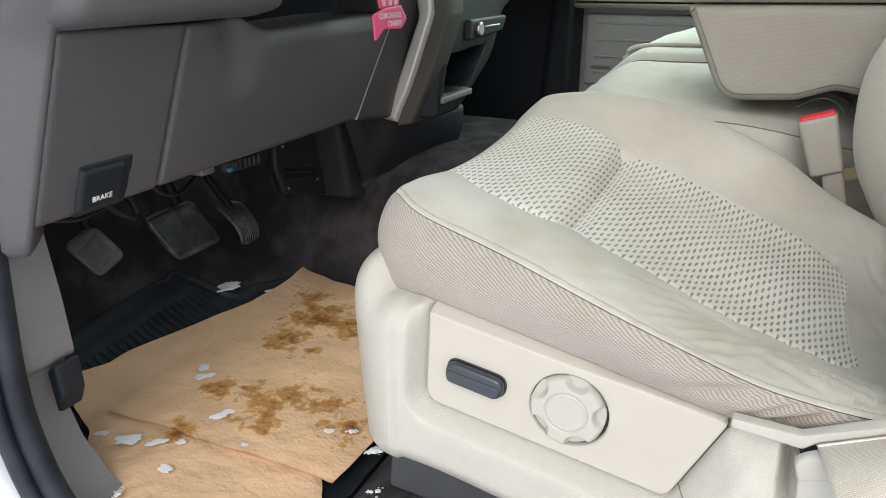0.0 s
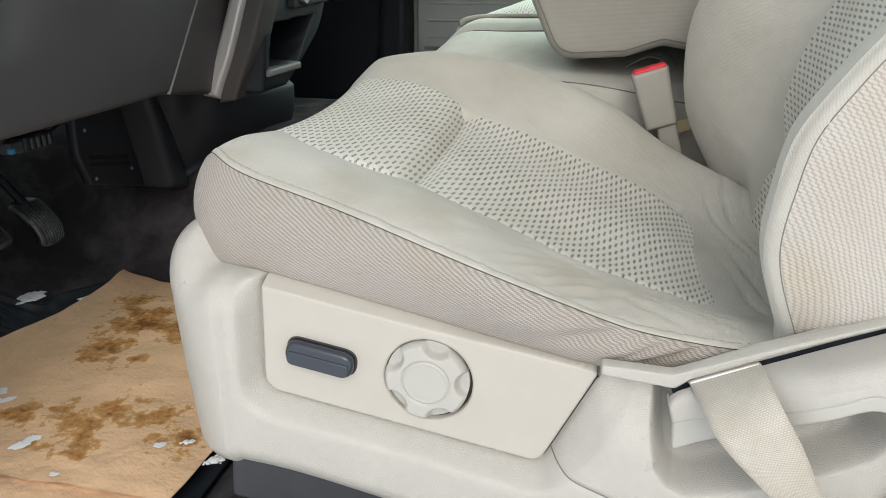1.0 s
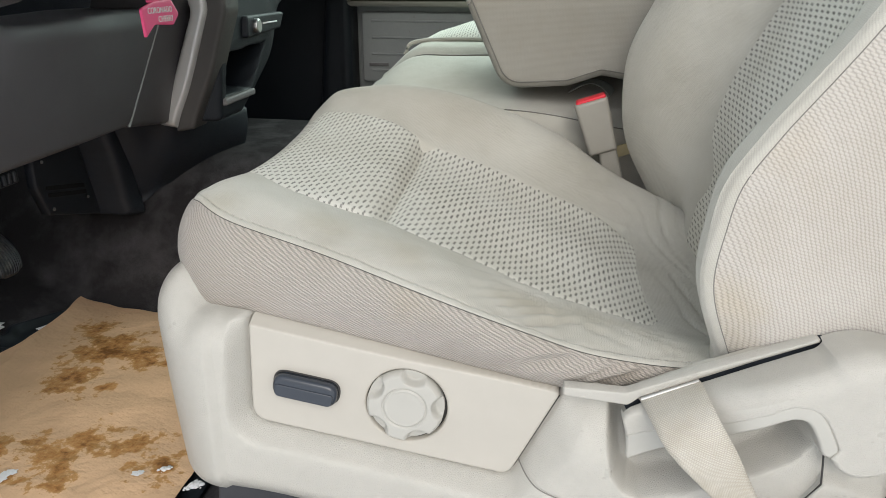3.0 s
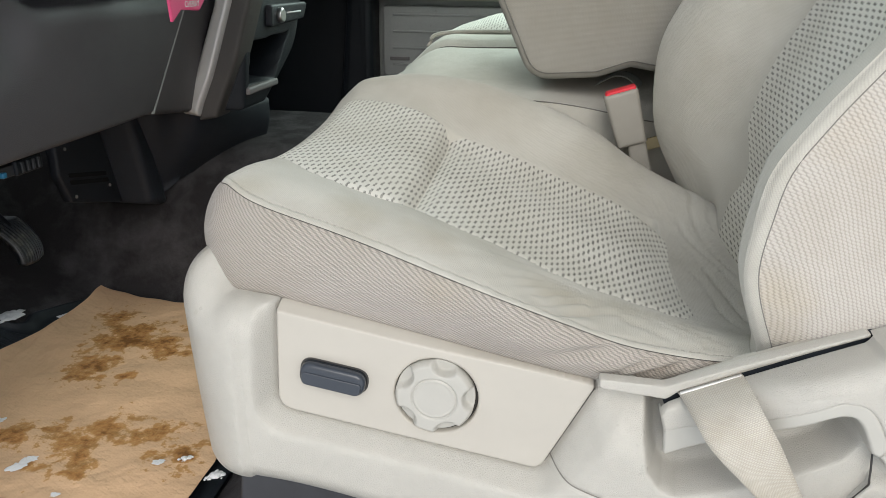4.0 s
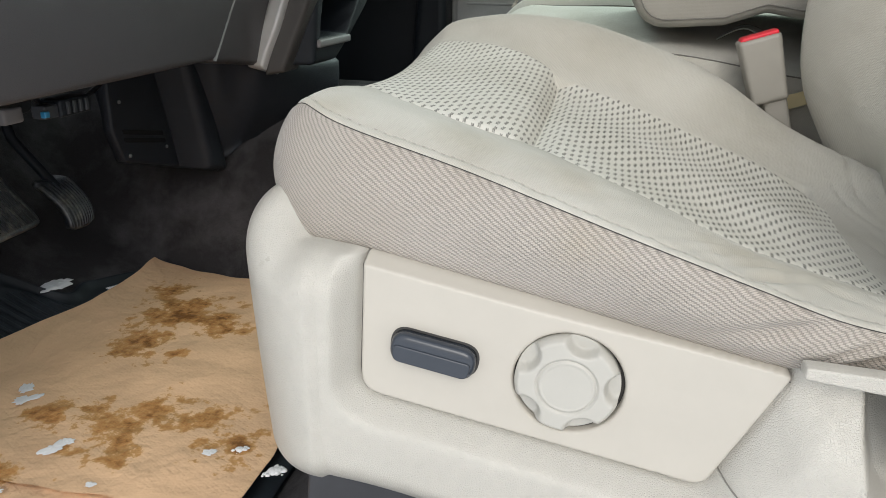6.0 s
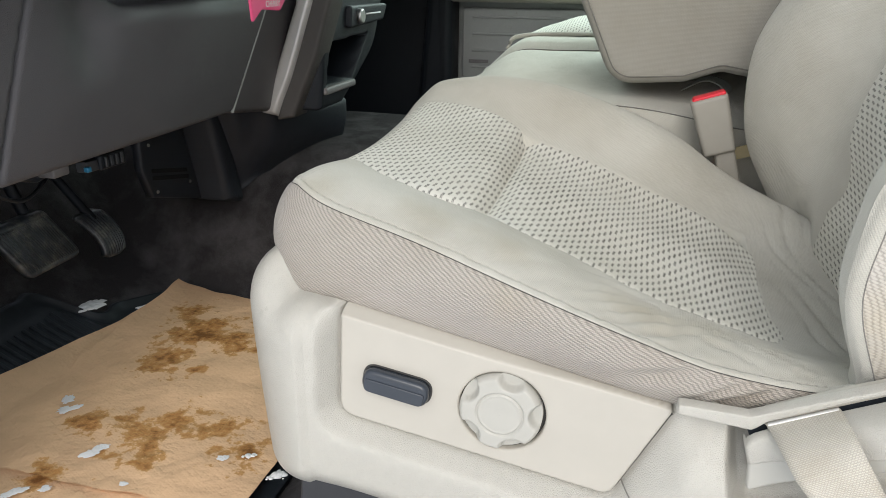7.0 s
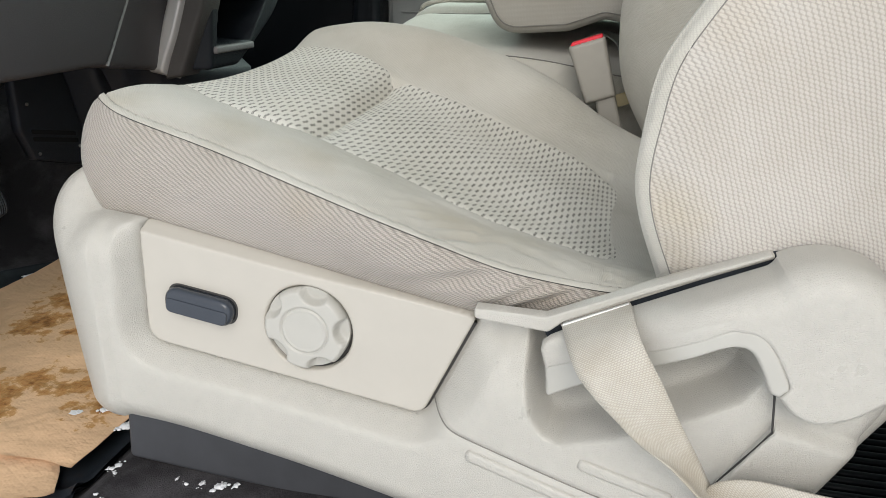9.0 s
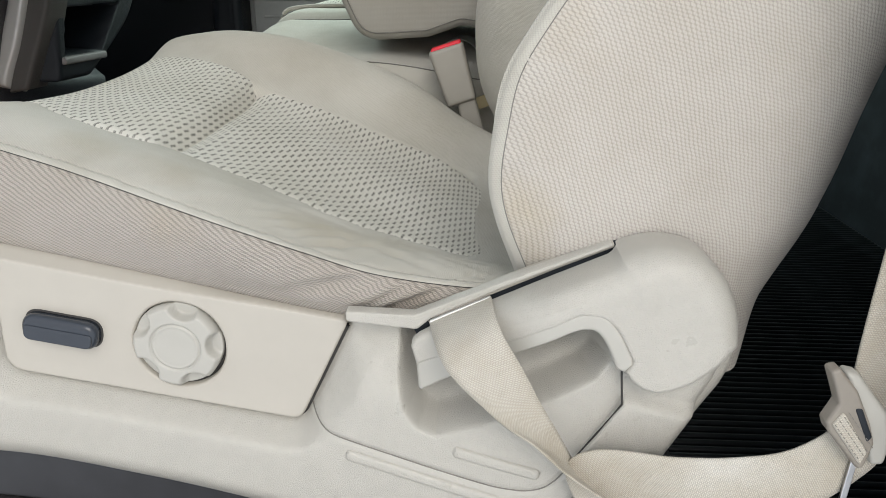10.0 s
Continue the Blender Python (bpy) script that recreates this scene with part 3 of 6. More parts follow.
slab("window_4", [(0.445, 0.38, 0.662), (1.15, 0.38, 0.662), (1.15, 0.40, 1.29), (0.47, 0.40, 1.29)], 0.004, DIMMED_GLASS, "unseen rear door pane, darkened to dim the rear floor", "window")
slab("sill_outer", [(-1.2, 0.33, -0.30), (1.15, 0.33, -0.30), (1.15, 0.33, -0.03), (-1.2, 0.33, -0.03)], -0.05, BODY_PAINT, "white painted rocker panel under the door", "body panel")


def passenger_door():
    door = thing("door_1", (-0.1, 2.12, 0.1), "grey passenger door panel with ribbed speaker grille and beige armrest", "door", kind="structure")
    panel = box(-0.548, 1.1, 2.11, 2.18, 0.0, 0.60, 0.01)
    part("door_panel", panel, GREY_DOOR, door)
    # speaker field with long shallow ridges
    field = plate(rounded([(-0.53, 0.27, 0.012), (0.02, 0.27, 0.02), (0.02, 0.462, 0.02), (-0.53, 0.462, 0.012)]), 2.088, 2.112, 0.006)
    part("speaker_panel", field, GREY_DOOR, door)
    for k in range(4):
        z = 0.30 + 0.045 * k
        part("ridge", box(-0.50, 0.0, 2.084, 2.09, z, z + 0.006, 0.002), GREY_DOOR, door)
    part("armrest", plate(rounded([(-0.56, 0.478, 0.015), (0.3, 0.478, 0.02), (0.3, 0.56, 0.03), (-0.56, 0.56, 0.03)]), 2.02, 2.112, 0.02), ARMREST_CLOTH, door, "taupe padded armrest")
    part("badge", box(-0.508, -0.452, 2.081, 2.086, 0.315, 0.324, 0.001), TRIM_PLASTIC, door, "small dark badge bar")
    # black sheet put in for the darkness of the passenger footwell
    part("footwell_dark", box(-1.2, -0.552, 2.09, 2.18, 0.0, 0.66, 0.01), BLACK_PLASTIC, door, "black panel standing for the dark passenger footwell")
    part("kick_post", plate(rounded([(-0.66, 0.0, 0.02), (-0.545, 0.0, 0.02), (-0.545, 0.64, 0.02), (-0.60, 0.64, 0.02)]), 2.02, 2.11, 0.02), BLACK_PLASTIC, door, "black door seal post")


passenger_door()


# ---- the driver's seat ----
near_z = curve1([-0.345, -0.31, -0.27, -0.23, -0.186, -0.145, -0.105, -0.064, -0.023, 0.018, 0.058, 0.10, 0.16], [0.366, 0.382, 0.377, 0.367, 0.3555, 0.3438, 0.332, 0.320, 0.307, 0.293, 0.284, 0.277, 0.274])
left_z = curve1([-0.345, -0.31, -0.25, -0.178, -0.116, -0.064, -0.012, 0.04, 0.076, 0.16], [0.370, 0.381, 0.376, 0.358, 0.337, 0.315, 0.293, 0.279, 0.270, 0.256])
right_z = curve1([-0.345, -0.31, -0.25, -0.20, -0.155, -0.09, -0.019, 0.051, 0.084, 0.16], [0.374, 0.392, 0.398, 0.388, 0.366, 0.345, 0.3155, 0.288, 0.274, 0.262])
far_z = curve1([-0.345, -0.32, -0.25, -0.17, -0.09, 0.0, 0.07, 0.16], [0.372, 0.395, 0.419, 0.418, 0.396, 0.360, 0.315, 0.275])
left_y = curve1([-0.345, -0.29, -0.25, -0.17, 0.0, 0.16], [0.675, 0.650, 0.624, 0.613, 0.612, 0.605])
right_y = curve1([-0.345, -0.28, -0.17, 0.0, 0.16], [0.935, 0.915, 0.887, 0.882, 0.872])
near_y = curve1([-0.30, -0.25, -0.20, -0.12, -0.06, -0.01, 0.05, 0.16], [0.527, 0.523, 0.518, 0.506, 0.499, 0.499, 0.507, 0.535])
FRONT, BACK = -0.3245, 0.205


def side_y(x, far=False):
    """Plan of the cushion's seam: nearly straight sides, round front corners."""
    r = 0.075
    y = near_y(x)
    if x < FRONT + r:
        t = (FRONT + r - x) / r
        y += r * 1.15 * (1 - math.sqrt(max(0.0, 1 - t * t)))
    return 2 * 0.778 - y if far else y


def top_z(x, y):
    """Height of the cushion: side seam, bolster, insert border, hollow, and the same again."""
    a, d = near_y(max(x, -0.30)), 2 * 0.778 - near_y(max(x, -0.30))
    l, r = left_y(x), right_y(x)
    zn, zl, zr, zf = near_z(x), left_z(x), right_z(x), far_z(x)
    mid = 0.5 * (zl + zr) - 0.010
    ys = [a, (a + l) / 2, l, (l + r) / 2, r, (r + d) / 2 + 0.01, d]
    zs = [zn, max(zn, zl) + 0.005 - 0.5 * abs(zn - zl), zl - 0.002, mid, zr - 0.002, zf, zf - 0.035]
    return curve1(ys, zs)(y)


def folds(u, v, seed, pitch):
    """Short narrow valleys along u, broken up by noise: 0 to 1."""
    ph = v / pitch + 1.2 * noise.noise((u * 10, v * 18, seed))
    valley = max(0.0, 1 - abs(math.sin(math.pi * ph)) * 1.7) ** 1.4
    return valley * step(-0.3, 0.3, noise.noise((u * 13 + ph // 1 * 3.7, v * 9, seed + 9)))


def soft_folds(u, v, seed, pitch):
    """Broad rounded valleys along u that fade in and out: 0 to 1."""
    ph = v / pitch + 1.1 * noise.noise((u * 8, v * 12, seed))
    return (0.5 - 0.5 * math.cos(2 * math.pi * ph)) ** 2 * step(-0.3, 0.35, noise.noise((u * 9 + seed, v * 10, seed + 9)))


def creases(x, y):
    """Fine pulled folds at the rear outer corner and a broad sag, in metres."""
    w = step(-0.12, 0.02, x) * (1 - step(0.57, 0.64, y))
    f = -0.0052 * w * folds(x, y + 0.35 * x, 2.0, 0.019) - 0.0060 * w * soft_folds(x, y - 0.9 * x, 5.0, 0.020)
    f -= 0.0026 * step(-0.24, -0.06, x) * (1 - step(0.56, 0.62, y)) * folds(x, y - 0.45 * x, 9.0, 0.024)
    f -= 0.0060 * step(0.095, 0.135, x) * step(0.60, 0.66, y) * folds(y, x + 0.25 * y, 11.0, 0.021)
    return f + 0.0012 * noise.noise((x * 16, y * 16, 5)) + 0.0022 * noise.noise((x * 7, y * 7, 1))


def build_cushion(seat):
    xs = [FRONT + 0.075 * (1 - math.cos(math.pi / 2 * k / 16)) for k in range(16)] + [FRONT + 0.075 + (BACK - FRONT - 0.075) * k / 150 for k in range(151)]
    edge_steps = [0, 0.0006, 0.0014, 0.003, 0.005, 0.007, 0.0078, 0.0086, 0.0096, 0.011]
    rows, near, far = [], [], []
    for x in xs:
        a, d = side_y(x), side_y(x, True)
        row = []
        ys = [a + q for q in edge_steps] + [a + 0.011 + (d - a - 0.011) * j / 100 for j in range(1, 101)]
        for y in ys:
            roll = 0.008 * (1 - step(FRONT, FRONT + 0.03, x))
            e = min(y - a, d - y)
            z = top_z(x, y) - roll - 0.001 * max(0.0, 1 - e / 0.012) ** 2 + creases(x, y) * step(0, 0.02, e)
            # the flat-felled seam: a raised band with a stitched valley behind it
            n = y - a
            pucker = 1 + 1.1 * noise.noise((x * 150, n * 90, 3)) + 0.4 * noise.noise((x * 60, 0, 8))
            z += 0.0008 * pucker * step(0.0, 0.0012, n) * (1 - step(0.0070, 0.0082, n)) - 0.0012 * math.exp(-((n - 0.0088) / 0.0010) ** 2)
            # the insert lies in a shallow trough
            inside = min(y - left_y(x), right_y(x) - y)
            if x < 0.086:
                z -= 0.0010 * math.exp(-(inside / 0.006) ** 2) + 0.013 * step(0.004, 0.016, inside)
            row.append((x, y, z))
        rows.append(row)
        near.append(row[0]), far.append(row[-1])
    cushion = part("cushion", grid(rows), BOLSTER_CLOTH, seat, "smooth grey cloth seat cushion with raised bolsters")
    # woven side band all round, from the seam down into the base
    ring = list(reversed(near)) + rows[0][1:-1:3] + far
    ring = [Vector(p) for p in ring]
    side = []
    bottom = curve1([-0.345, -0.29, -0.247, -0.20, -0.12, -0.05, -0.01, 0.019, 0.05, 0.1, 0.17], [0.318, 0.314, 0.302, 0.2936, 0.279, 0.266, 0.259, 0.2565, 0.256, 0.262, 0.27])
    for i, p in enumerate(ring):
        d = ring[min(i + 1, len(ring) - 1)] - ring[max(i - 1, 0)]
        n = Vector((d.y, -d.x, 0)).normalized()
        if n.y * (p.y - 0.778) < 0 and abs(p.y - 0.778) > 0.2:
            n = -n
        if p.x < FRONT + 0.01 and n.x > 0:
            n = -n
        zb = bottom(p.x) - 0.009 - 0.010 * (1 - step(-0.29, -0.25, p.x)) - 0.008 * step(0.0, 0.03, p.x)
        beside = step(0.6, 0.95, -n.y) if p.y < 0.778 else 0.0
        col = []
        for k in range(37):
            t = k / 36
            full = 0.008 + 0.006 * (1 - beside) * (1 + 1.2 * t) - 0.003 * step(0.0, 0.04, p.x)
            out = beside * (p.y - 0.5190 - 0.003 * step(-0.02, 0.03, p.x)) * t ** 1.5 + full * max(0.0, math.sin(math.pi * min(1, t * 1.03))) ** 0.6 - 0.012 * max(0.0, t - 0.88) / 0.12
            z = p.z + (zb - p.z) * t
            # pulled folds fanning out towards the rear
            w = step(-0.13, 0.02, p.x) * math.sin(math.pi * t) ** 0.6 * (1 - step(0.62, 0.84, t))
            out -= 0.0072 * w * soft_folds(p.x, z - 0.15 * p.x, 3.0, 0.026) + 0.0054 * w * soft_folds(p.x, z - 0.42 * p.x, 7.0, 0.015)
            out += 0.004 * w * noise.noise((p.x * 20, z * 30, 8))
            out += 0.002 * noise.noise((p.x * 12, z * 14, 4)) * math.sin(math.pi * t)
            col.append(p + n * out + Vector((0, 0, z - p.z)))
        side.append(col)
    side = [[side[i][k] for i in range(len(side))] for k in range(37)]
    part("cushion_side", laid(grid(side), lambda p: (p.x - p.y, p.z)), BAND_TWILL, seat, "beige twill side band of the cushion")
    # the seam: a dark joint, a raised welt above it and small stitches
    vis = [p for p in reversed(near)] + rows[0][10:56:3]
    line = [Vector(p) + Vector((0, -0.0012, 0.0005)) for p in vis]
    part("seam_joint", tube([p + Vector((0, 0.0004, -0.0004)) for p in line], 0.00028, 6), DARK_SEAM, cushion, "dark joint under the seam")
    part("seam_joint", tube([Vector(r[7]) + Vector((0, 0, 0.0001)) for r in rows[4:]], 0.00026, 6), SOFT_SEAM, cushion)
    bm = bmesh.new()
    acc = 0.0
    second = [Vector(r[5]) + Vector((0, 0, 0.0003)) for r in rows[10:]]
    for p, q in zip(second, second[1:]):
        acc += (q - p).length
        if acc > 0.0040:
            acc = 0.0
            d = (q - p).normalized()
            tube([p - d * 0.0011, p + d * 0.0011], 0.00032, 5, bm)
    tagged(part("stitching", bm, THREAD, cushion), kind="stuff")

    # the two dotted inserts
    def insert(x0, x1, end_round, label):
        out = []
        n = 46
        for i in range(n + 1):
            s = i / n
            x = x0 + (x1 - x0) * (s if not end_round else math.sin(s * math.pi / 2) ** 0.8)
            l, r = left_y(x), right_y(x)
            if end_round:
                for rr, side_sign in ((0.030, 1), (0.075, -1)):
                    c = x1 - rr
                    if x > c:
                        cut = rr - math.sqrt(max(0.0, rr * rr - (x - c) ** 2))
                        l, r = (l + cut, r) if side_sign > 0 else (l, r - cut)
            row = []
            for j in range(61):
                v = j / 60
                y = l + (r - l) * v
                e = min(y - l, r - y, (x1 - x) * 1.0 + (0.0 if end_round else 0.0), (x - x0) if x0 > -0.3 else 9)
                edge = math.sqrt(max(0.0, 1 - max(0.0, 1 - e / 0.014) ** 2))
                front = 0.008 * (1 - step(FRONT, FRONT + 0.03, x))
                sag = 0.0022 * noise.noise((x * 11, y * 11, 7)) * min(1, e / 0.02)
                seam = 0.0085 * math.exp(-((x + 0.1645) / 0.0065) ** 2) * min(1.0, (min(y - l, r - y) + 0.002) / 0.012)
                puff = 0.006 * math.exp(-((x + 0.195) / 0.03) ** 2) * max(0.0, math.sin(math.pi * v)) ** 0.5
                row.append((x, y, top_z(x, y) - front - 0.0038 + 0.0035 * edge + sag - seam + puff))
            out.append(row)
        return part("seat_insert", grid(out), INSERT_CLOTH, cushion, label)

    insert(FRONT + 0.001, -0.1645, False, "pale front insert with rows of dark slits")
    insert(-0.1645, 0.100, True, "pale rear insert with rows of dark slits")
    return cushion


seat = thing("driver_seat", (-0.05, 0.78, 0.07), "grey and beige cloth driver seat with power controls, on the carpet", "car seat")
build_cushion(seat)

# ---- the moulded base of the seat ----
PANEL = rounded([(-0.247, 0.3023, 0.002), (0.0018, 0.2565, 0.005), (-0.0368, 0.1745, 0.012), (-0.2513, 0.2096, 0.015)], 6)
POCKET = [(0.036, 0.262), (0.036, 0.225), (0.040, 0.200), (0.050, 0.187), (0.064, 0.182), (0.099, 0.196), (0.123, 0.209), (0.143, 0.219), (0.168, 0.234), (0.178, 0.250), (0.178, 0.290), (0.10, 0.262)]
COVER = [(0.004, 0.262), (0.0035, 0.250), (-0.030, 0.1865), (-0.022, 0.1805), (-0.008, 0.175), (0.030, 0.165), (0.0955, 0.1485), (0.118, 0.1455), (0.129, 0.1460), (0.1395, 0.1500), (0.1495, 0.1600), (0.1560, 0.1725), (0.1850, 0.2205), (0.1825, 0.246), (0.205, 0.262), (0.26, 0.30), (0.26, 0.40), (0.004, 0.40)]
JOINT = COVER[2:12]
base_top = curve1([-0.34, -0.30, -0.272, -0.25, -0.10, 0.0, 0.02, 0.05, 0.10, 0.177, 0.21, 0.25], [0.314, 0.3095, 0.3045, 0.3015, 0.2755, 0.2575, 0.261, 0.258, 0.276, 0.302, 0.308, 0.28])
base_bottom = curve1([-0.34, -0.30, -0.262, -0.158, -0.068, 0.003, 0.10, 0.19], [0.129, 0.142, 0.141, 0.124, 0.106, 0.092, 0.078, 0.165])
side_face = curve1([-0.30, -0.10, 0.0, 0.07, 0.16, 0.25], [0.488, 0.487, 0.481, 0.473, 0.467, 0.476])


def base_depth(x, z):
    """How far the moulding's outer face stands in, as y."""
    y = side_face(x)
    top, bot = base_top(x), base_bottom(x)
    y += 0.010 * max(0.0, 1 - (z - bot) / 0.02) ** 2
    d = poly_distance(x, z, PANEL)
    wide = 0.0145 + 0.010 * step(-0.03, 0.005, x)
    slope = 1 - (d - 0.0018) / wide
    soft = 0.5 * (slope + math.sqrt(slope * slope + 0.035))
    y = y + (0.510 - y) * min(1.0, soft) if d > 0.0018 else 0.510 + 0.014 * step(0.012, 0.007, 0.3023 - 0.1839 * (x + 0.247) - z)
    if x > -0.02:
        # the cover falls back towards the rail
        y += 0.026 * step(0.055, 0.0, top - z) * (1 - step(0.12, 0.2, x)) * step(0.0, 0.03, x)
        p = poly_distance(x, z, POCKET)
        y += 0.030 * (1 - step(-0.012, 0.0, p)) + 0.016 * (1 - step(-0.034, -0.008, p))
        s = line_distance(x, z, [(0.052, 0.252), (0.100, 0.281), (0.180, 0.3145)])
        y += max(0.0, 0.506 - y) * (1 - step(0.006, 0.013, s))
    j = line_distance(x, z, JOINT)
    y += 0.0012 * (1 - step(0.0005, 0.0030, j))
    return y


def build_base(seat):
    cols = []
    n = 330
    for i in range(n + 1):
        x = 0.205 - (0.205 + 0.274) * i / n
        top, bot = base_top(x) - 0.004 * step(-0.247, -0.238, x) * (1 - step(-0.012, 0.002, x)), base_bottom(x)
        col = []
        for k in range(121):
            z = bot + (top - bot) * k / 120
            y = base_depth(x, z)
            if x < -0.25:
                y += 0.03 * (1 - math.sqrt(max(0.0, 1 - max(0.0, 1 - (top - z) / 0.03) ** 2))) * step(-0.25, -0.272, x)
            col.append((x, y, z))
        col.append((x, col[-1][1] + 0.02, top + 0.001))
        cols.append(col)
    # round the front corner and along the front
    r, cx, cy = 0.0685, -0.274, 0.488 + 0.0645
    path = [(cx - r * math.sin(a), cy - r * math.cos(a), -math.sin(a), -math.cos(a)) for a in (math.pi / 2 * k / 24 for k in range(1, 25))]
    path += [(cx - r, cy + (1.0 - cy) * k / 12, -1, 0) for k in range(1, 13)]
    x0 = cx
    for px, py, nx, ny in path:
        w = step(0.0, 0.8, -nx)
        top = base_top(x0) + (0.333 - base_top(x0)) * step(0.35, 1.0, -nx)
        bot = base_bottom(x0) - 0.012 * w
        col = []
        for k in range(121):
            u = k / 120
            z = bot + (top - bot) * u
            z_side = base_bottom(x0) + (base_top(x0) - base_bottom(x0)) * u
            rim = (0.030 + 0.006 * w) * (1 - math.sqrt(max(0.0, 1 - max(0.0, 1 - (top - z) / (0.030 + 0.014 * w)) ** 2)))
            side = base_depth(x0, z_side) - side_face(x0)
            front = 0.010 * (1 - u) ** 1.6 + 0.010 * max(0.0, 1 - (z - bot) / 0.02) ** 2
            ins = side * (1 - w) + front * w + rim
            col.append((px - nx * ins, py - ny * ins, z))
        col.append((px - nx * 0.055, py - ny * 0.055, top + 0.001))
        cols.append(col)
    full = grid(cols)
    full.faces.ensure_lookup_table()
    cover = full.copy()
    cover.faces.ensure_lookup_table()
    inside = []
    for f in full.faces:
        c = f.calc_center_median()
        inside.append(c.x > -0.034 and c.y < 0.53 and poly_distance(c.x, c.z, COVER) < 0)
    bmesh.ops.delete(cover, geom=[f for f, k in zip(list(cover.faces), inside) if not k], context="FACES")
    bmesh.ops.delete(full, geom=[f for f, k in zip(list(full.faces), inside) if k], context="FACES")
    base = part("seat_base", full, BASE_PLASTIC, seat, "light grey grained plastic seat base with scuffs")
    shroud = part("recliner_shroud", cover, BASE_PLASTIC, base)
    joint = [Vector((q.x, base_depth(q.x, q.y) - 0.0001, q.y)) for q in spline([(x, z, 0) for x, z in JOINT], 8)]
    part("joint_line", tube(joint, 0.0005, 6), SOFT_SEAM, shroud)
    flange = curve1([-0.25, -0.20, -0.12, -0.05, 0.0], [0.0058, 0.0056, 0.0048, 0.0022, 0.0014])

    def fold_back(a, b):
        """The panel's upper edge folds back as a narrow flange."""
        k = 1 - (0.3023 - 0.1839 * (a + 0.247) - b) / flange(a)
        return 0.0115 * min(1.0, max(0.0, k)) ** 0.9

    panel = domed(PANEL, 0.5025, 0.519, 0.0016, res=0.0011, relief=fold_back, hole=(-0.1205, 0.2330, 0.0331))
    panel_ob = part("switch_panel", panel, PANEL_PLASTIC, base, "smooth beige switch panel")
    gap = [(a, min(b, 0.2945 - 0.1839 * (a + 0.247))) for a, b in inset_outline(PANEL, -0.0020)]
    part("panel_gap", plate(gap, 0.5085, 0.5125, 0.0003), DARK_SEAM, panel_ob)
    # rocker switch
    ang = -0.165

    def turned(cx, cz, pts):
        c, s = math.cos(ang), math.sin(ang)
        return [(cx + a * c - b * s, cz + a * s + b * c) for a, b in pts]

    pill = rounded([(-0.0268, -0.0103, 0.0103), (0.0268, -0.0103, 0.0103), (0.0268, 0.0103, 0.0103), (-0.0268, 0.0103, 0.0103)], 8)
    rim = rounded([(-0.0282, -0.0117, 0.0117), (0.0282, -0.0117, 0.0117), (0.0282, 0.0117, 0.0117), (-0.0282, 0.0117, 0.0117)], 8)
    # dark plate round the switch in place of its soft shadow
    part("switch_shadow_rim", plate(turned(-0.2025, 0.2437, rim), 0.5021, 0.506, 0.0004), DARK_SEAM, panel_ob)
    sw = part("seat_switch", plate(turned(-0.2025, 0.2437, pill), 0.4935, 0.504, 0.0042), SWITCH_PLASTIC, panel_ob, "slate rocker switch for seat adjustment")
    pad = rounded([(-0.0242, -0.0082, 0.0060), (0.0242, -0.0082, 0.0060), (0.0242, 0.0030, 0.003), (-0.0242, 0.0030, 0.003)], 8)
    part("switch_pad", plate(turned(-0.2025, 0.2437, pad), 0.4924, 0.4975, 0.0011), SWITCH_PLASTIC, sw)
    # recliner knob: a dished disc with five scooped hollows
    kx, kz, kr, turn = -0.1212, 0.2338, 0.0314, 0.04
    rings = []
    for rr in [1.0, 1.0] + [1.0 - 0.02 * q for q in range(1, 47)] + [0.06, 0.02, 0.003]:
        ring = []
        for k in range(120):
            a = 2 * math.pi * k / 120
            y = 0.4962 + 0.004 * max(0.0, (rr - 0.90) / 0.10) ** 2
            y += 0.0016 * math.exp(-((rr - 0.56) / 0.035) ** 2) if rr < 0.56 else 0.0016 * math.exp(-((rr - 0.56) / 0.02) ** 2)
            y += 0.0006 * step(0.52, 0.46, rr)
            near = min((rr * math.cos(a) - 1.04 * math.cos(turn + 2 * math.pi * q / 5)) ** 2 + (rr * math.sin(a) - 1.04 * math.sin(turn + 2 * math.pi * q / 5)) ** 2 for q in range(5)) ** 0.5
            y += (0.5048 - y) * (1 - step(0.27, 0.37, near))
            if not rings:
                y = 0.5084
            elif rr > 0.995:
                y = max(y, 0.4985)
            ring.append((kx + kr * rr * math.cos(a), y, kz + kr * rr * math.sin(a)))
        rings.append(ring)
    part("lumbar_knob", grid(rings, closed=True), KNOB_PLASTIC, panel_ob, "light grey five-lobed seat knob")
    # track cover under the base
    track = plate(rounded([(-0.308, 0.074, 0.006), (0.25, 0.030, 0.004), (0.25, 0.12, 0.004), (-0.20, 0.14, 0.004), (-0.300, 0.16, 0.01)]), 0.528, 0.56, 0.004)
    part("track_cover", track, DARK_GREY_PLASTIC, base, "dark grey plastic seat track cover")
    # two long shallow ribs on the side
    for ax, az, bx, bz in ((0.004, 0.1605, 0.113, 0.1340), (0.080, 0.1725, 0.131, 0.1610)):
        d = Vector((bx - ax, bz - az)).normalized() * 0.0048
        o = rounded([(ax - d.x + d.y, az - d.y - d.x, 0.0045), (bx + d.x + d.y, bz + d.y - d.x, 0.0045), (bx + d.x - d.y, bz + d.y + d.x, 0.0045), (ax - d.x - d.y, az - d.y + d.x, 0.0045)], 6)
        bm = domed(o, -0.0022, 0.006, 0.0034, res=0.0009)
        for v in bm.verts:
            v.co.y += side_face(v.co.x)
        part("side_rib", bm, BASE_PLASTIC, shroud)
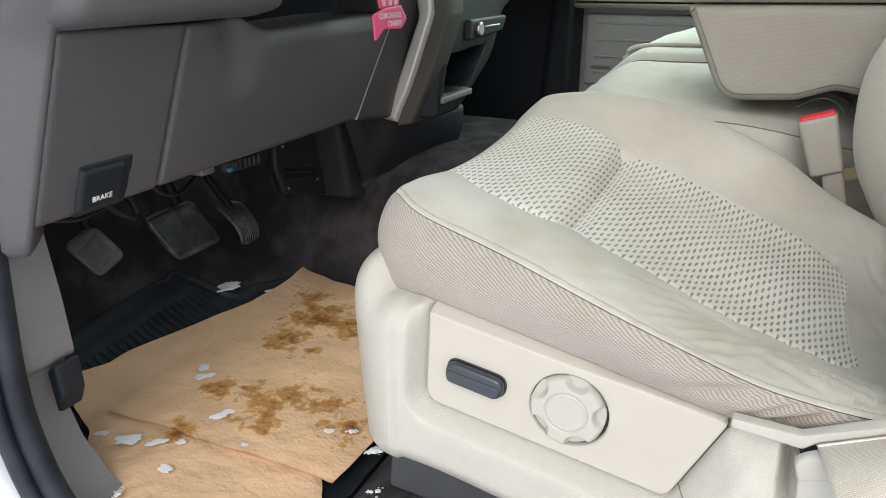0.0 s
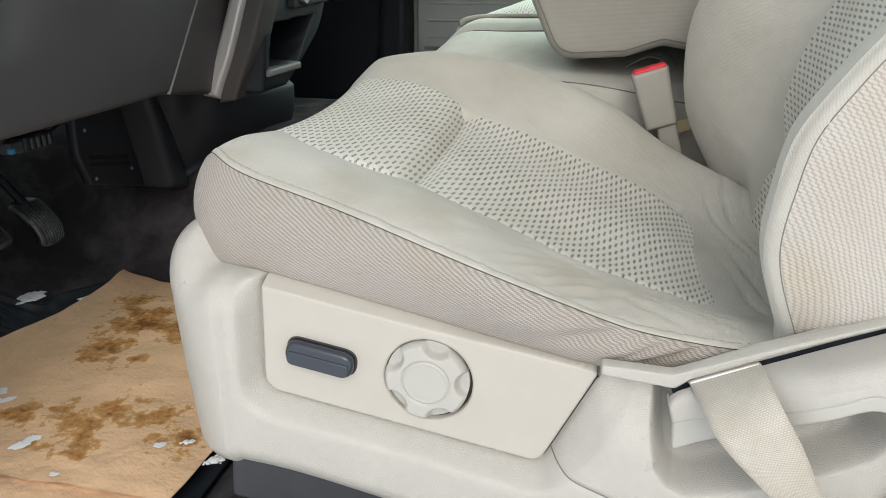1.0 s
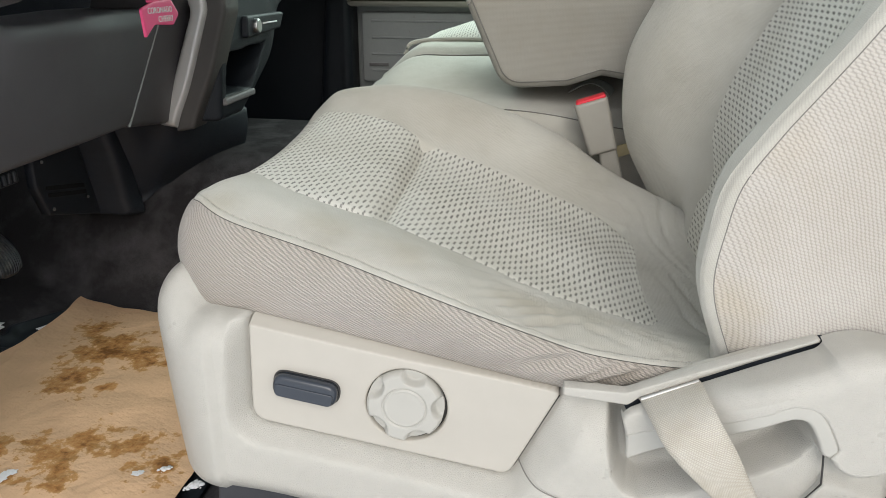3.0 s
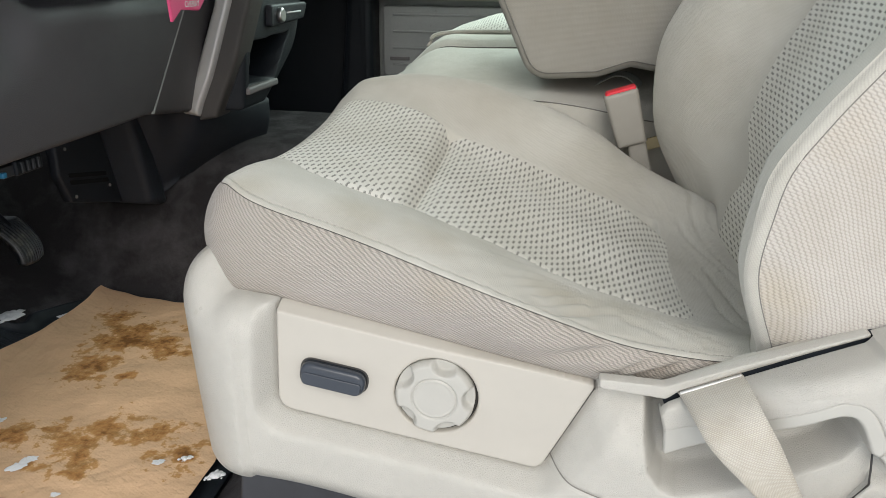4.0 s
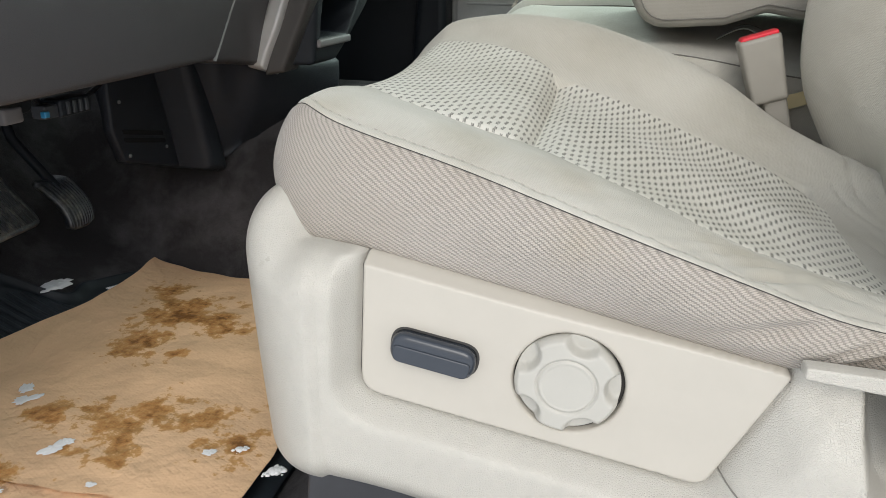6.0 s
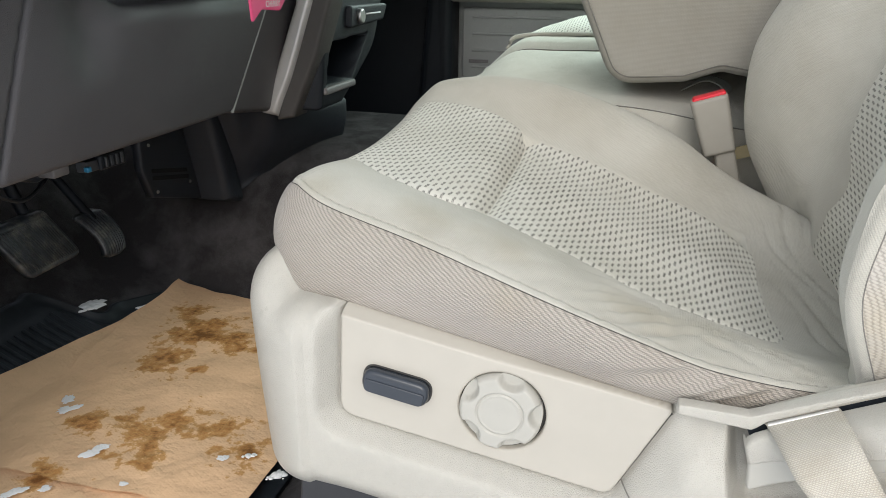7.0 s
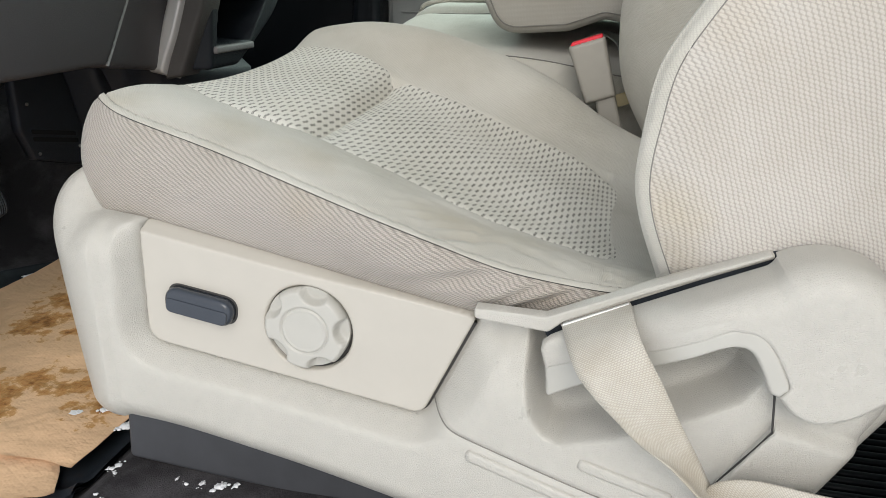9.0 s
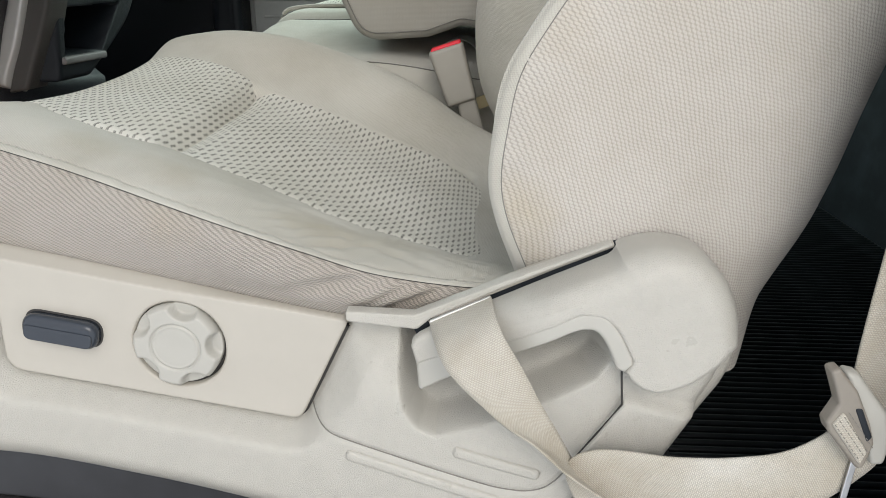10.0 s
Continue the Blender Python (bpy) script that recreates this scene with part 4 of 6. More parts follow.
    # upper trim rail with its slot
    rail = rounded([(0.002, 0.2690, 0.002), (0.048, 0.2675, 0.006), (0.108, 0.2938, 0.03), (0.1745, 0.3215, 0.002), (0.1750, 0.3190, 0.001), (0.108, 0.2895, 0.03), (0.0595, 0.2655, 0.004), (0.050, 0.2570, 0.004), (0.002, 0.2615, 0.003)], 5)
    rail_ob = part("trim_rail", domed(rail, 0.489, 0.4990, 0.0010, res=0.0008), BASE_PLASTIC, base, "slotted trim rail beside the cushion")
    lip = rounded([(0.0585, 0.2680, 0.001), (0.108, 0.2915, 0.02), (0.1760, 0.3215, 0.001), (0.1765, 0.3185, 0.001), (0.138, 0.3015, 0.02), (0.097, 0.2822, 0.02), (0.060, 0.2640, 0.001)], 4)
    part("rail_lip", domed(lip, 0.4905, 0.506, 0.0006, res=0.001), PANEL_PLASTIC, rail_ob)
    gap = rounded([(0.046, 0.260, 0.001), (0.10, 0.289, 0.01), (0.179, 0.3215, 0.001), (0.184, 0.310, 0.001), (0.10, 0.274, 0.01), (0.052, 0.246, 0.001)], 3)
    part("belt_slot", domed(gap, 0.4925, 0.50, 0.0005), RUBBER, rail_ob, "dark slot for the lap belt")

    # thin white strip under the rail, above the belt
    part("slot_strip", plate([(0.0590, 0.2618), (0.0980, 0.2808), (0.0980, 0.2832), (0.0590, 0.2648)], 0.4868, 0.4900, 0.0004), WHITE_STRIP, rail_ob, "thin white strip along the belt slot")
    # recliner cover: crisp along the slot and the handle, round over the pivot
    def arm_bevel(a, b):
        right = step(0.185, 0.205, a)
        top = step(0.0, 0.004, b - (0.242 + 0.41 * (a - 0.05))) * (1 - step(0.166, 0.186, a)) * step(0.048, 0.078, a)
        return 0.0028 + 0.0165 * step(0.166, 0.186, a) * step(0.292 - 0.054 * right, 0.308 - 0.023 * right, b) + 0.0120 * top

    def arm_back(a, b):
        return 0.028 * step(0.150, 0.050, a)

    disc = [(q.x, q.y) for q in spline([(0.1765, 0.3205, 0), (0.187, 0.3250, 0), (0.204, 0.3275, 0), (0.225, 0.3225, 0), (0.2415, 0.3065, 0), (0.2505, 0.2860, 0), (0.2525, 0.2665, 0)], 6)]
    under = [(q.x, q.y) for q in spline([(0.2405, 0.2535, 0), (0.221, 0.2405, 0), (0.204, 0.2350, 0), (0.191, 0.2395, 0), (0.1828, 0.2490, 0)], 6)]
    arm = [(0.0465, 0.2480), (0.0480, 0.2525), (0.052, 0.2562), (0.060, 0.2608), (0.097, 0.2797), (0.138, 0.2992), (0.1725, 0.3150), (0.1750, 0.3175), *disc, *under]
    hook = [(q.x, q.y) for q in spline([(0.1868, 0.2560, 0), (0.1815, 0.2665, 0), (0.176, 0.2760, 0), (0.1690, 0.2835, 0), (0.1600, 0.2862, 0), (0.1510, 0.2845, 0), (0.1325, 0.2750, 0), (0.114, 0.2645, 0), (0.083, 0.2490, 0), (0.0503, 0.2345, 0)], 4)]
    arm += hook
    cover_bm = domed(arm, 0.4525, 0.496, arm_bevel, res=0.0011, relief=arm_back)
    # along its top the cover stops short of the rail and leaves the belt slot open
    for v in cover_bm.verts:
        if v.co.y > 0.4888 and v.co.x < 0.1768 and v.co.z > 0.256 + 0.468 * (v.co.x - 0.06):
            v.co.y = 0.4888
    arm_ob = part("recliner_arm", cover_bm, BASE_PLASTIC, base, "rounded recliner cover with release handle")
    inner = [(q.x, q.y) for q in spline([(0.0535, 0.2150, 0), (0.083, 0.2345, 0), (0.116, 0.2562, 0), (0.135, 0.2672, 0), (0.148, 0.2748, 0), (0.1575, 0.2775, 0), (0.1645, 0.2750, 0), (0.1700, 0.2670, 0), (0.1762, 0.2535, 0)], 4)]
    grip = [(0.0515, 0.2170), *inner, (0.1775, 0.2510), (0.1825, 0.2488), (0.1875, 0.2545), *[(x, z + 0.003) for x, z in hook], (0.0500, 0.2375)]
    part("release_handle", domed(grip, 0.4531, 0.486, 0.0022, res=0.001, relief=arm_back), KNOB_PLASTIC, arm_ob, "smooth grey release handle")

    # lower rear housing behind the shroud, hollowed under the pivot
    def tail_bevel(a, b):
        return 0.0016 + 0.012 * step(0.186, 0.206, a)

    tail = rounded([(0.1575, 0.1765, 0.002), (0.1855, 0.2215, 0.002), (0.1830, 0.246, 0.003), (0.21, 0.262, 0.02), (0.252, 0.292, 0.01), (0.2545, 0.262, 0.02), (0.245, 0.233, 0.03), (0.232, 0.206, 0.02), (0.217, 0.1770, 0.006)], 5)
    part("rear_housing", domed(tail, 0.4605, 0.50, tail_bevel, res=0.0011, relief=lambda p, z: 0.008 * step(0.216, 0.227, z + (p - 0.2) * 0.22)), BASE_PLASTIC, base)
    hinge = rounded([(0.19, 0.255, 0.004), (0.262, 0.255, 0.01), (0.2635, 0.236, 0.02), (0.2575, 0.220, 0.02), (0.240, 0.190, 0.03), (0.222, 0.155, 0.006), (0.19, 0.155, 0.004)], 5)
    part("hinge_cover", domed(hinge, 0.490, 0.57, 0.010, res=0.002), BASE_PLASTIC, base)
    part("joint_line", tube([(0.1560, 0.4655, 0.1735), (0.1706, 0.4630, 0.1985), (0.1846, 0.4622, 0.2212), (0.1835, 0.4622, 0.2330), (0.1826, 0.4640, 0.2460)], 0.0007, 6), DARK_SEAM, base)
    return base


build_base(seat)


# ---- the backrest ----
def build_backrest(seat):
    front_n = curve1([0.18, 0.225, 0.26, 0.29, 0.35, 0.388, 0.424, 0.455, 0.52, 0.545, 0.70, 0.95], [0.245, 0.225, 0.128, 0.115, 0.095, 0.097, 0.104, 0.122, 0.168, 0.183, 0.265, 0.38])
    rear = curve1([0.15, 0.18, 0.212, 0.244, 0.28, 0.315, 0.35, 0.388, 0.425, 0.55, 0.95], [0.260, 0.271, 0.286, 0.302, 0.316, 0.3285, 0.339, 0.3490, 0.360, 0.403, 0.55])
    mid = curve1([0.20, 0.257, 0.335, 0.414, 0.45, 0.55, 0.95], [0.166, 0.168, 0.174, 0.180, 0.191, 0.237, 0.42])
    front_f = curve1([0.20, 0.24, 0.295, 0.348, 0.414, 0.47, 0.531, 0.70, 0.95], [0.175, 0.155, 0.122, 0.095, 0.083, 0.087, 0.112, 0.20, 0.36])
    zs = [0.220 + 0.725 * k / 118 for k in range(119)]
    side_rows, front_rows, ins_rows, back_rows, seam, band_rows = [], [], [], [], [], []
    for z in zs:
        fn, rr, mm, ff = front_n(z), rear(z), mid(z), front_f(z)
        yn = 0.518 + 0.010 * step(0.33, 0.25, z)
        # outer side: from the front seam, bulging outward, round the rear corner
        wide = rr - fn
        prof = spline([(fn, yn, 0), (fn + min(0.0095, 0.08 * wide), yn - 0.0085, 0), (fn + min(0.05, 0.26 * wide), yn - 0.018, 0), (fn + min(0.12, 0.56 * wide), yn - 0.018, 0), (rr - min(0.05, 0.24 * wide), yn - 0.006, 0), (rr - min(0.015, 0.08 * wide), yn + 0.02, 0), (rr, yn + 0.06, 0)], 8)
        side_rows.append([(p.x + 0.0015 * noise.noise((p.x * 15, z * 15, 3)), p.y + 0.003 * noise.noise((p.x * 11, z * 11, 0)), z) for p in prof])
        seam.append(Vector(side_rows[-1][8]))
        band_rows.append(side_rows[-1][:9])
        side_rows[-1] = side_rows[-1][8:]
        # front: near bolster, insert, far bolster
        pf = spline([(fn, yn, 0), (fn + 0.004, yn + 0.03, 0), (fn + 0.022, yn + 0.07, 0), (mm - 0.006, 0.66, 0), (mm, 0.778, 0), (mm - 0.008, 0.885, 0), (ff + 0.03, 0.935, 0), (ff + 0.004, 0.972, 0), (ff, 0.995, 0), (ff + 0.02, 1.03, 0), (ff + 0.08, 1.05, 0), (rr, 1.0, 0)], 8)
        front_rows.append([(p.x + 0.002 * noise.noise((p.y * 10, z * 10, 6)), p.y, z) for p in pf])
        band_rows[-1][0] = front_rows[-1][0]
        i0, i1 = 2 * 8 + 4, 5 * 8 - 1
        ins_rows.append([(pf[k].x - 0.0035 * max(0.0, math.sin(math.pi * (k - i0) / (i1 - i0))) ** 0.35 + 0.001, pf[k].y, z) for k in range(i0, i1 + 1)])
        back_rows.append([(rr, yn + 0.06 + (1.0 - yn - 0.06) * k / 10, z) for k in range(11)])
    back = part("backrest", grid(front_rows), BOLSTER_CLOTH, seat, "reclined grey cloth backrest with deep bolsters")
    part("backrest_side", laid(grid(side_rows), lambda p: (0.944 * p.x - 0.33 * p.z + p.y, 0.33 * p.x + 0.944 * p.z)), TWILL, back, "beige twill side of the backrest")
    part("backrest_insert", grid(ins_rows), INSERT_CLOTH, back, "pale dotted cloth insert of the backrest")
    part("backrest_rear", grid(back_rows), BASE_PLASTIC, back)
    top = [front_rows[-1][0], *front_rows[-1][1:], *reversed(back_rows[-1])]
    bm = bmesh.new()
    bm.faces.new([bm.verts.new(p) for p in top])
    part("backrest_top", bm, BOLSTER_CLOTH, back)
    part("welt", grid(band_rows), BOLSTER_CLOTH, back, "pale cloth welt round the bolster")
    part("seam_joint", tube([p + Vector((0, 0.0001, 0)) for p in seam], 0.00045, 6), SOFT_SEAM, back)


build_backrest(seat)


# ---- lap belt with its tongue ----
def ribbon(name, left, right, n, thick, parent, mat):
    a, b = spline(left, n), spline(right, n)
    rows = []
    for i, (p, q) in enumerate(zip(a, b)):
        d = (a[min(i + 1, len(a) - 1)] - a[max(i - 1, 0)])
        nrm = d.cross(q - p).normalized() * thick
        across = [p.lerp(q, k / 8) for k in range(9)]
        rows.append([*across, *[v + nrm for v in reversed(across)]])
    return part(name, grid(rows, closed=True), mat, parent)


belt = thing("seat_belt", (0.2, 0.44, 0.12), "soiled cream seat belt hanging from the seat's side slot", "seat belt")
ribbon("webbing", [(0.056, 0.497, 0.2610), (0.0585, 0.487, 0.2635), (0.0640, 0.460, 0.2610), (0.071, 0.446, 0.253), (0.081, 0.441, 0.243), (0.094, 0.439, 0.231), (0.108, 0.437, 0.219), (0.128, 0.436, 0.206), (0.148, 0.434, 0.188), (0.169, 0.433, 0.173), (0.187, 0.432, 0.161), (0.200, 0.434, 0.148)],
       [(0.097, 0.497, 0.2800), (0.0990, 0.487, 0.2835), (0.1010, 0.463, 0.2830), (0.106, 0.4485, 0.275), (0.118, 0.444, 0.256), (0.131, 0.444, 0.231), (0.144, 0.447, 0.207), (0.157, 0.451, 0.182), (0.171, 0.455, 0.162), (0.185, 0.457, 0.148), (0.198, 0.459, 0.136), (0.206, 0.458, 0.126)], 8, -0.0013, belt, WEBBING)
ribbon("lap_webbing", [(0.182, 0.441, 0.118), (0.150, 0.447, 0.175), (0.166, 0.444, 0.198), (0.215, 0.436, 0.2005), (0.25, 0.433, 0.204), (0.28, 0.431, 0.212), (0.304, 0.43, 0.231), (0.310, 0.43, 0.245)],
       [(0.190, 0.440, 0.110), (0.185, 0.444, 0.145), (0.205, 0.442, 0.158), (0.232, 0.434, 0.160), (0.268, 0.431, 0.164), (0.300, 0.429, 0.175), (0.328, 0.428, 0.203), (0.334, 0.428, 0.222)], 10, 0.0013, belt, WEBBING)
ribbon("shoulder_webbing", [(0.312, 0.436, 0.215), (0.310, 0.434, 0.30), (0.318, 0.43, 0.50), (0.34, 0.42, 0.95)], [(0.352, 0.446, 0.215), (0.350, 0.444, 0.30), (0.358, 0.44, 0.50), (0.38, 0.43, 0.95)], 8, 0.0013, belt, WEBBING)


body = [(0.288, 0.273, 0.002), (0.2935, 0.2745, 0.002), (0.306, 0.260, 0.004), (0.317, 0.239, 0.006), (0.3215, 0.226, 0.004), (0.3185, 0.2095, 0.003), (0.315, 0.2085, 0.002), (0.2935, 0.234, 0.002), (0.2915, 0.2395, 0.002), (0.2965, 0.252, 0.003), (0.2925, 0.262, 0.003)]
tongue = part("belt_tongue", domed(rounded(body, 4), 0.4195, 0.429, 0.0022, res=0.0007), TAUPE_PLASTIC, belt, "taupe plastic belt tongue")
part("tongue_plate", domed(rounded([(0.2975, 0.2715, 0.003), (0.3065, 0.2695, 0.006), (0.327, 0.245, 0.012), (0.333, 0.226, 0.006), (0.332, 0.209, 0.004), (0.324, 0.2095, 0.003), (0.314, 0.235, 0.006), (0.304, 0.256, 0.004)], 5), 0.4225, 0.432, 0.0035, res=0.0008), KNOB_PLASTIC, tongue, "pale plastic side of the tongue")
part("tongue_blade", plate(rounded([(0.3140, 0.212, 0.001), (0.3180, 0.212, 0.001), (0.3160, 0.172, 0.001), (0.3120, 0.172, 0.001)], 3), 0.4255, 0.4275, 0.0005), METAL, tongue, "bare metal blade")
part("tongue_slot", domed(rounded([(0.3055, 0.2500, 0.002), (0.3095, 0.2500, 0.002), (0.3185, 0.2315, 0.001), (0.3165, 0.2275, 0.001)], 3), 0.4190, 0.4205, 0.0003, res=0.0006), RUBBER, tongue, "dark slot")
part("webbing_loop", domed(rounded([(0.2945, 0.2390, 0.001), (0.2995, 0.2480, 0.002), (0.3175, 0.2215, 0.002), (0.3150, 0.2125, 0.001)], 3), 0.4182, 0.4205, 0.0008, res=0.0006), WEBBING, tongue, "stitched end of the webbing")
bm = bmesh.new()
for row in range(4):
    for k in range(9):
        c = Vector((0.2962 + 0.0022 * row, 0.4181, 0.2390 + 0.0026 * row)) + Vector((0.00205, 0, -0.00265)) * k
        tube([c - Vector((0.0006, 0, -0.0007)), c + Vector((0.0006, 0, -0.0007))], 0.00025, 5, bm)
tagged(part("stitching", bm, SOFT_SEAM, tongue), kind="stuff")

# ---- buckle on its stalk ----
buckle = thing("seat_belt_buckle", (0.06, 1.02, 0.27), "beige seat belt buckle with a red button beside the cushion", "seat belt buckle")
bk = rounded([(0.021, 0.394, 0.004), (0.065, 0.408, 0.004), (0.0845, 0.336, 0.004), (0.047, 0.3235, 0.004)], 4)
part("buckle_body", domed(bk, 1.004, 1.030, 0.005), BUCKLE_PLASTIC, buckle)
part("release_button", domed(rounded([(0.023, 0.392, 0.002), (0.0635, 0.405, 0.002), (0.0618, 0.4105, 0.002), (0.0255, 0.3985, 0.002)], 3), 1.007, 1.027, 0.002, res=0.001), RED, buckle, "red release button")
part("stalk", domed(rounded([(0.058, 0.335, 0.003), (0.082, 0.340, 0.003), (0.115, 0.23, 0.003), (0.085, 0.22, 0.003)], 3), 1.010, 1.024, 0.003), BUCKLE_PLASTIC, buckle)
far_belt = thing("centre_seat_belt", (0.05, 1.2, 0.37), "pale crumpled seat belt end on the centre seat", "seat belt")
ribbon("webbing", [(0.020, 1.185, 0.384), (0.050, 1.190, 0.398), (0.072, 1.195, 0.392), (0.084, 1.200, 0.378), (0.080, 1.205, 0.368)], [(0.030, 1.225, 0.386), (0.056, 1.225, 0.401), (0.078, 1.228, 0.398), (0.094, 1.232, 0.386), (0.092, 1.235, 0.372)], 6, 0.0013, far_belt, SNOW_WEB)
tag = thing("buckle_label", (0.1, 1.03, 0.335), "cream sewn label hanging beside the buckle", "label")
part("label_tag", plate(rounded([(0.084, 0.317, 0.002), (0.128, 0.332, 0.002), (0.126, 0.348, 0.002), (0.084, 0.334, 0.002)], 3), 1.034, 1.036, 0.0004), LABEL_CLOTH, tag)

# ---- folded centre armrest, centre and passenger cushions ----
def cushion_block(name, label, x0, x1, y0, y1, z, rise, roll, lift=lambda x, y: 0.0):
    """A seat cushion with a drooping front and padded edges; z is its seam, rise the crown over it."""
    ob = thing(name, ((x0 + x1) / 2, (y0 + y1) / 2, 0.2), label, "car seat")

    def height(x, y):
        e = min(y - y0, y1 - y, x1 - x)
        pad = math.sqrt(max(0.0, 1 - max(0.0, 1 - e / 0.06) ** 2))
        return z + lift(x, y) - roll * (1 - step(x0 - 0.02, x0 + 0.10, x)) ** 1.5 + rise * pad + 0.003 * noise.noise((x * 9, y * 9, z))

    rows = [[(x0 + (x1 - x0) * (i / 40) ** 1.4, y0 + (y1 - y0) * j / 40, height(x0 + (x1 - x0) * (i / 40) ** 1.4, y0 + (y1 - y0) * j / 40)) for j in range(41)] for i in range(41)]
    top = part("cushion", grid(rows), BOLSTER_CLOTH, ob)
    ring = [r[0] for r in reversed(rows)] + rows[0][1:-1] + [r[-1] for r in rows]
    side = [[(p[0] - 0.006 * math.sin(math.pi * t) * (p[0] < x0 + 0.01), p[1] + 0.008 * math.sin(math.pi * t) * (1 if p[1] > (y0 + y1) / 2 else -1) * (p[0] > x0 + 0.001), p[2] + (0.20 - p[2]) * t) for p in ring] for t in (0, 0.05, 0.15, 0.3, 0.5, 0.8, 1.0)]
    part("cushion_side", grid(side), BOLSTER_CLOTH, ob)
    part("seam", tube([(p[0], p[1], p[2] - 0.0004) for p in ring], 0.0009, 6), SOFT_SEAM, top)
    return ob, height


jump_seat, _ = cushion_block("jump_seat", "pale grey centre jump seat with taupe backrest folded down", -0.335, 0.32, 1.062, 1.421, 0.377, 0.003, 0.055, lambda x, y: 0.036 * step(1.08, 1.41, y) - 0.13 * step(-0.16, 0.1, x) * (x + 0.077) * (1 - step(1.1, 1.4, y)))
side = rounded([(-0.139, 0.528, 0.004), (-0.080, 0.401, 0.045), (0.016, 0.4075, 0.03), (0.062, 0.4235, 0.015), (0.10, 0.417, 0.02), (0.32, 0.43, 0.02), (0.32, 0.535, 0.01)], 6)
body = part("folded_backrest", domed(side, 1.088, 1.36, 0.012, res=0.005), ARMREST_CLOTH, jump_seat, "taupe ribbed cloth backrest folded into an armrest")
part("console_lid", plate(rounded([(-0.143, 0.531, 0.006), (0.33, 0.537, 0.01), (0.33, 0.61, 0.02), (-0.14, 0.605, 0.02)], 5), 1.082, 1.365, 0.014, steps=5), ARMREST_CLOTH, body, "taupe padded lid")
part("edge_piping", tube([(p[0], 1.0876, p[1]) for p in inset_outline(side, 0.0095)][:46], 0.0009, 6), SOFT_SEAM, body)


ps, ps_z = cushion_block("passenger_seat", "pale grey cloth passenger seat cushion with dotted insert", -0.335, 0.25, 1.425, 1.96, 0.416, 0.018, 0.068)
rows = [[(-0.27 + 0.46 * i / 20, 1.52 + 0.34 * j / 16, ps_z(-0.27 + 0.46 * i / 20, 1.52 + 0.34 * j / 16) + 0.003 + 0.028 * step(0, 0.25, i / 20) * max(0.0, math.sin(math.pi * j / 16)) ** 0.5) for j in range(17)] for i in range(21)]
part("seat_insert", grid(rows), INSERT_CLOTH, ps)
part("seat_piping", tube(spline([(-0.30, 1.50, ps_z(-0.30, 1.50) + 0.003), (-0.26, 1.512, ps_z(-0.26, 1.512) + 0.004), (0.0, 1.515, ps_z(0, 1.515) + 0.004), (0.2, 1.515, ps_z(0.2, 1.515) + 0.004)], 8), 0.004, 8), BOLSTER_CLOTH, ps)

# ---- dashboard ----
dash = thing("dashboard", (-0.65, 1.0, 0.33), "charcoal grained plastic dashboard with knee panel and silver trim", "dashboard")


def dash_x(z):
    return -0.60 + (z - 0.33) * 0.27


def knee_panel(y0, y1, z0, z1, bevel=0.006, proud=0.0, relief=None, deep=0.10, lean=(0.0, 0.0), top=()):
    """A panel of the sloping dash face between the given limits; z may vary along y."""
    ya, yb, slant = y0 - lean[0], y1 - lean[1], 0.006
    o = rounded([(ya, z0[0], slant), (yb, z0[1], slant), (y1, z1[1], 0.006), *top, (y0, z1[0], 0.006)], 4)
    bm = domed(o, 0.0, -deep, bevel, YZ, 0.004, relief)
    for v in bm.verts:
        v.co.x += dash_x(v.co.z) + proud
    return bm


def knee_relief(y, z):
    """The panel swells at its inner upper part, with a hollow running down from the column."""
    d = (y - 0.655 - (0.52 - z) * 0.12) / (0.020 + (z - 0.40) * 0.12 if z > 0.40 else 0.02)
    return 0.017 * math.exp(-d * d) * step(0.42, 0.51, z) + 0.010 * step(0.665, 0.70, y) * step(0.49, 0.515, z) - 0.006 * step(0.60, 0.85, y)


part("knee_panel", knee_panel(0.5755, 1.0, (0.3535, 0.3600), (0.5215, 0.513), 0.004, relief=knee_relief, lean=(0.026, 0.056), top=((0.90, 0.5135, 0.02), (0.725, 0.507, 0.02), (0.705, 0.5085, 0.012), (0.672, 0.5235, 0.012))), DASH_PLASTIC, dash, "charcoal knee panel")
left_panel = part("brake_panel", knee_panel(0.424, 0.5735, (0.3525, 0.3530), (0.525, 0.5220), 0.004, lean=(0.024, 0.026)), DASH_PLASTIC, dash)
part("stack_edge", knee_panel(1.004, 1.10, (0.356, 0.335), (0.56, 0.56), 0.005, proud=0.002, lean=(0.056, 0.0)), DASH_PLASTIC, dash)
# pale cord drawn for the highlight on the knee panel's inner edge
part("edge_highlight", tube([(dash_x(z) + 0.0025, 0.9465 + (z - 0.357) * 0.352, z) for z in (0.358, 0.40, 0.44, 0.48, 0.508)], 0.0024, 8), GREY_DOOR, dash)
pad = rounded([(-0.475, 0.537, 0.02), (-0.52, 0.526, 0.004), (-0.66, 0.53, 0.01), (-1.05, 0.60, 0.02), (-1.05, 0.66, 0.02), (-0.60, 0.70, 0.05), (-0.47, 0.66, 0.03)], 6)
part("dash_top_pad", domed([(x - 0.028, z - 0.002) for x, z in pad], 0.412, 0.672, 0.016, res=0.008), DASH_PLASTIC, dash)
part("dash_top_pad", domed([(x - 0.03, z + 0.02) for x, z in pad], 0.674, 2.08, 0.02, res=0.01), DASH_PLASTIC, dash)
cap_rows = []
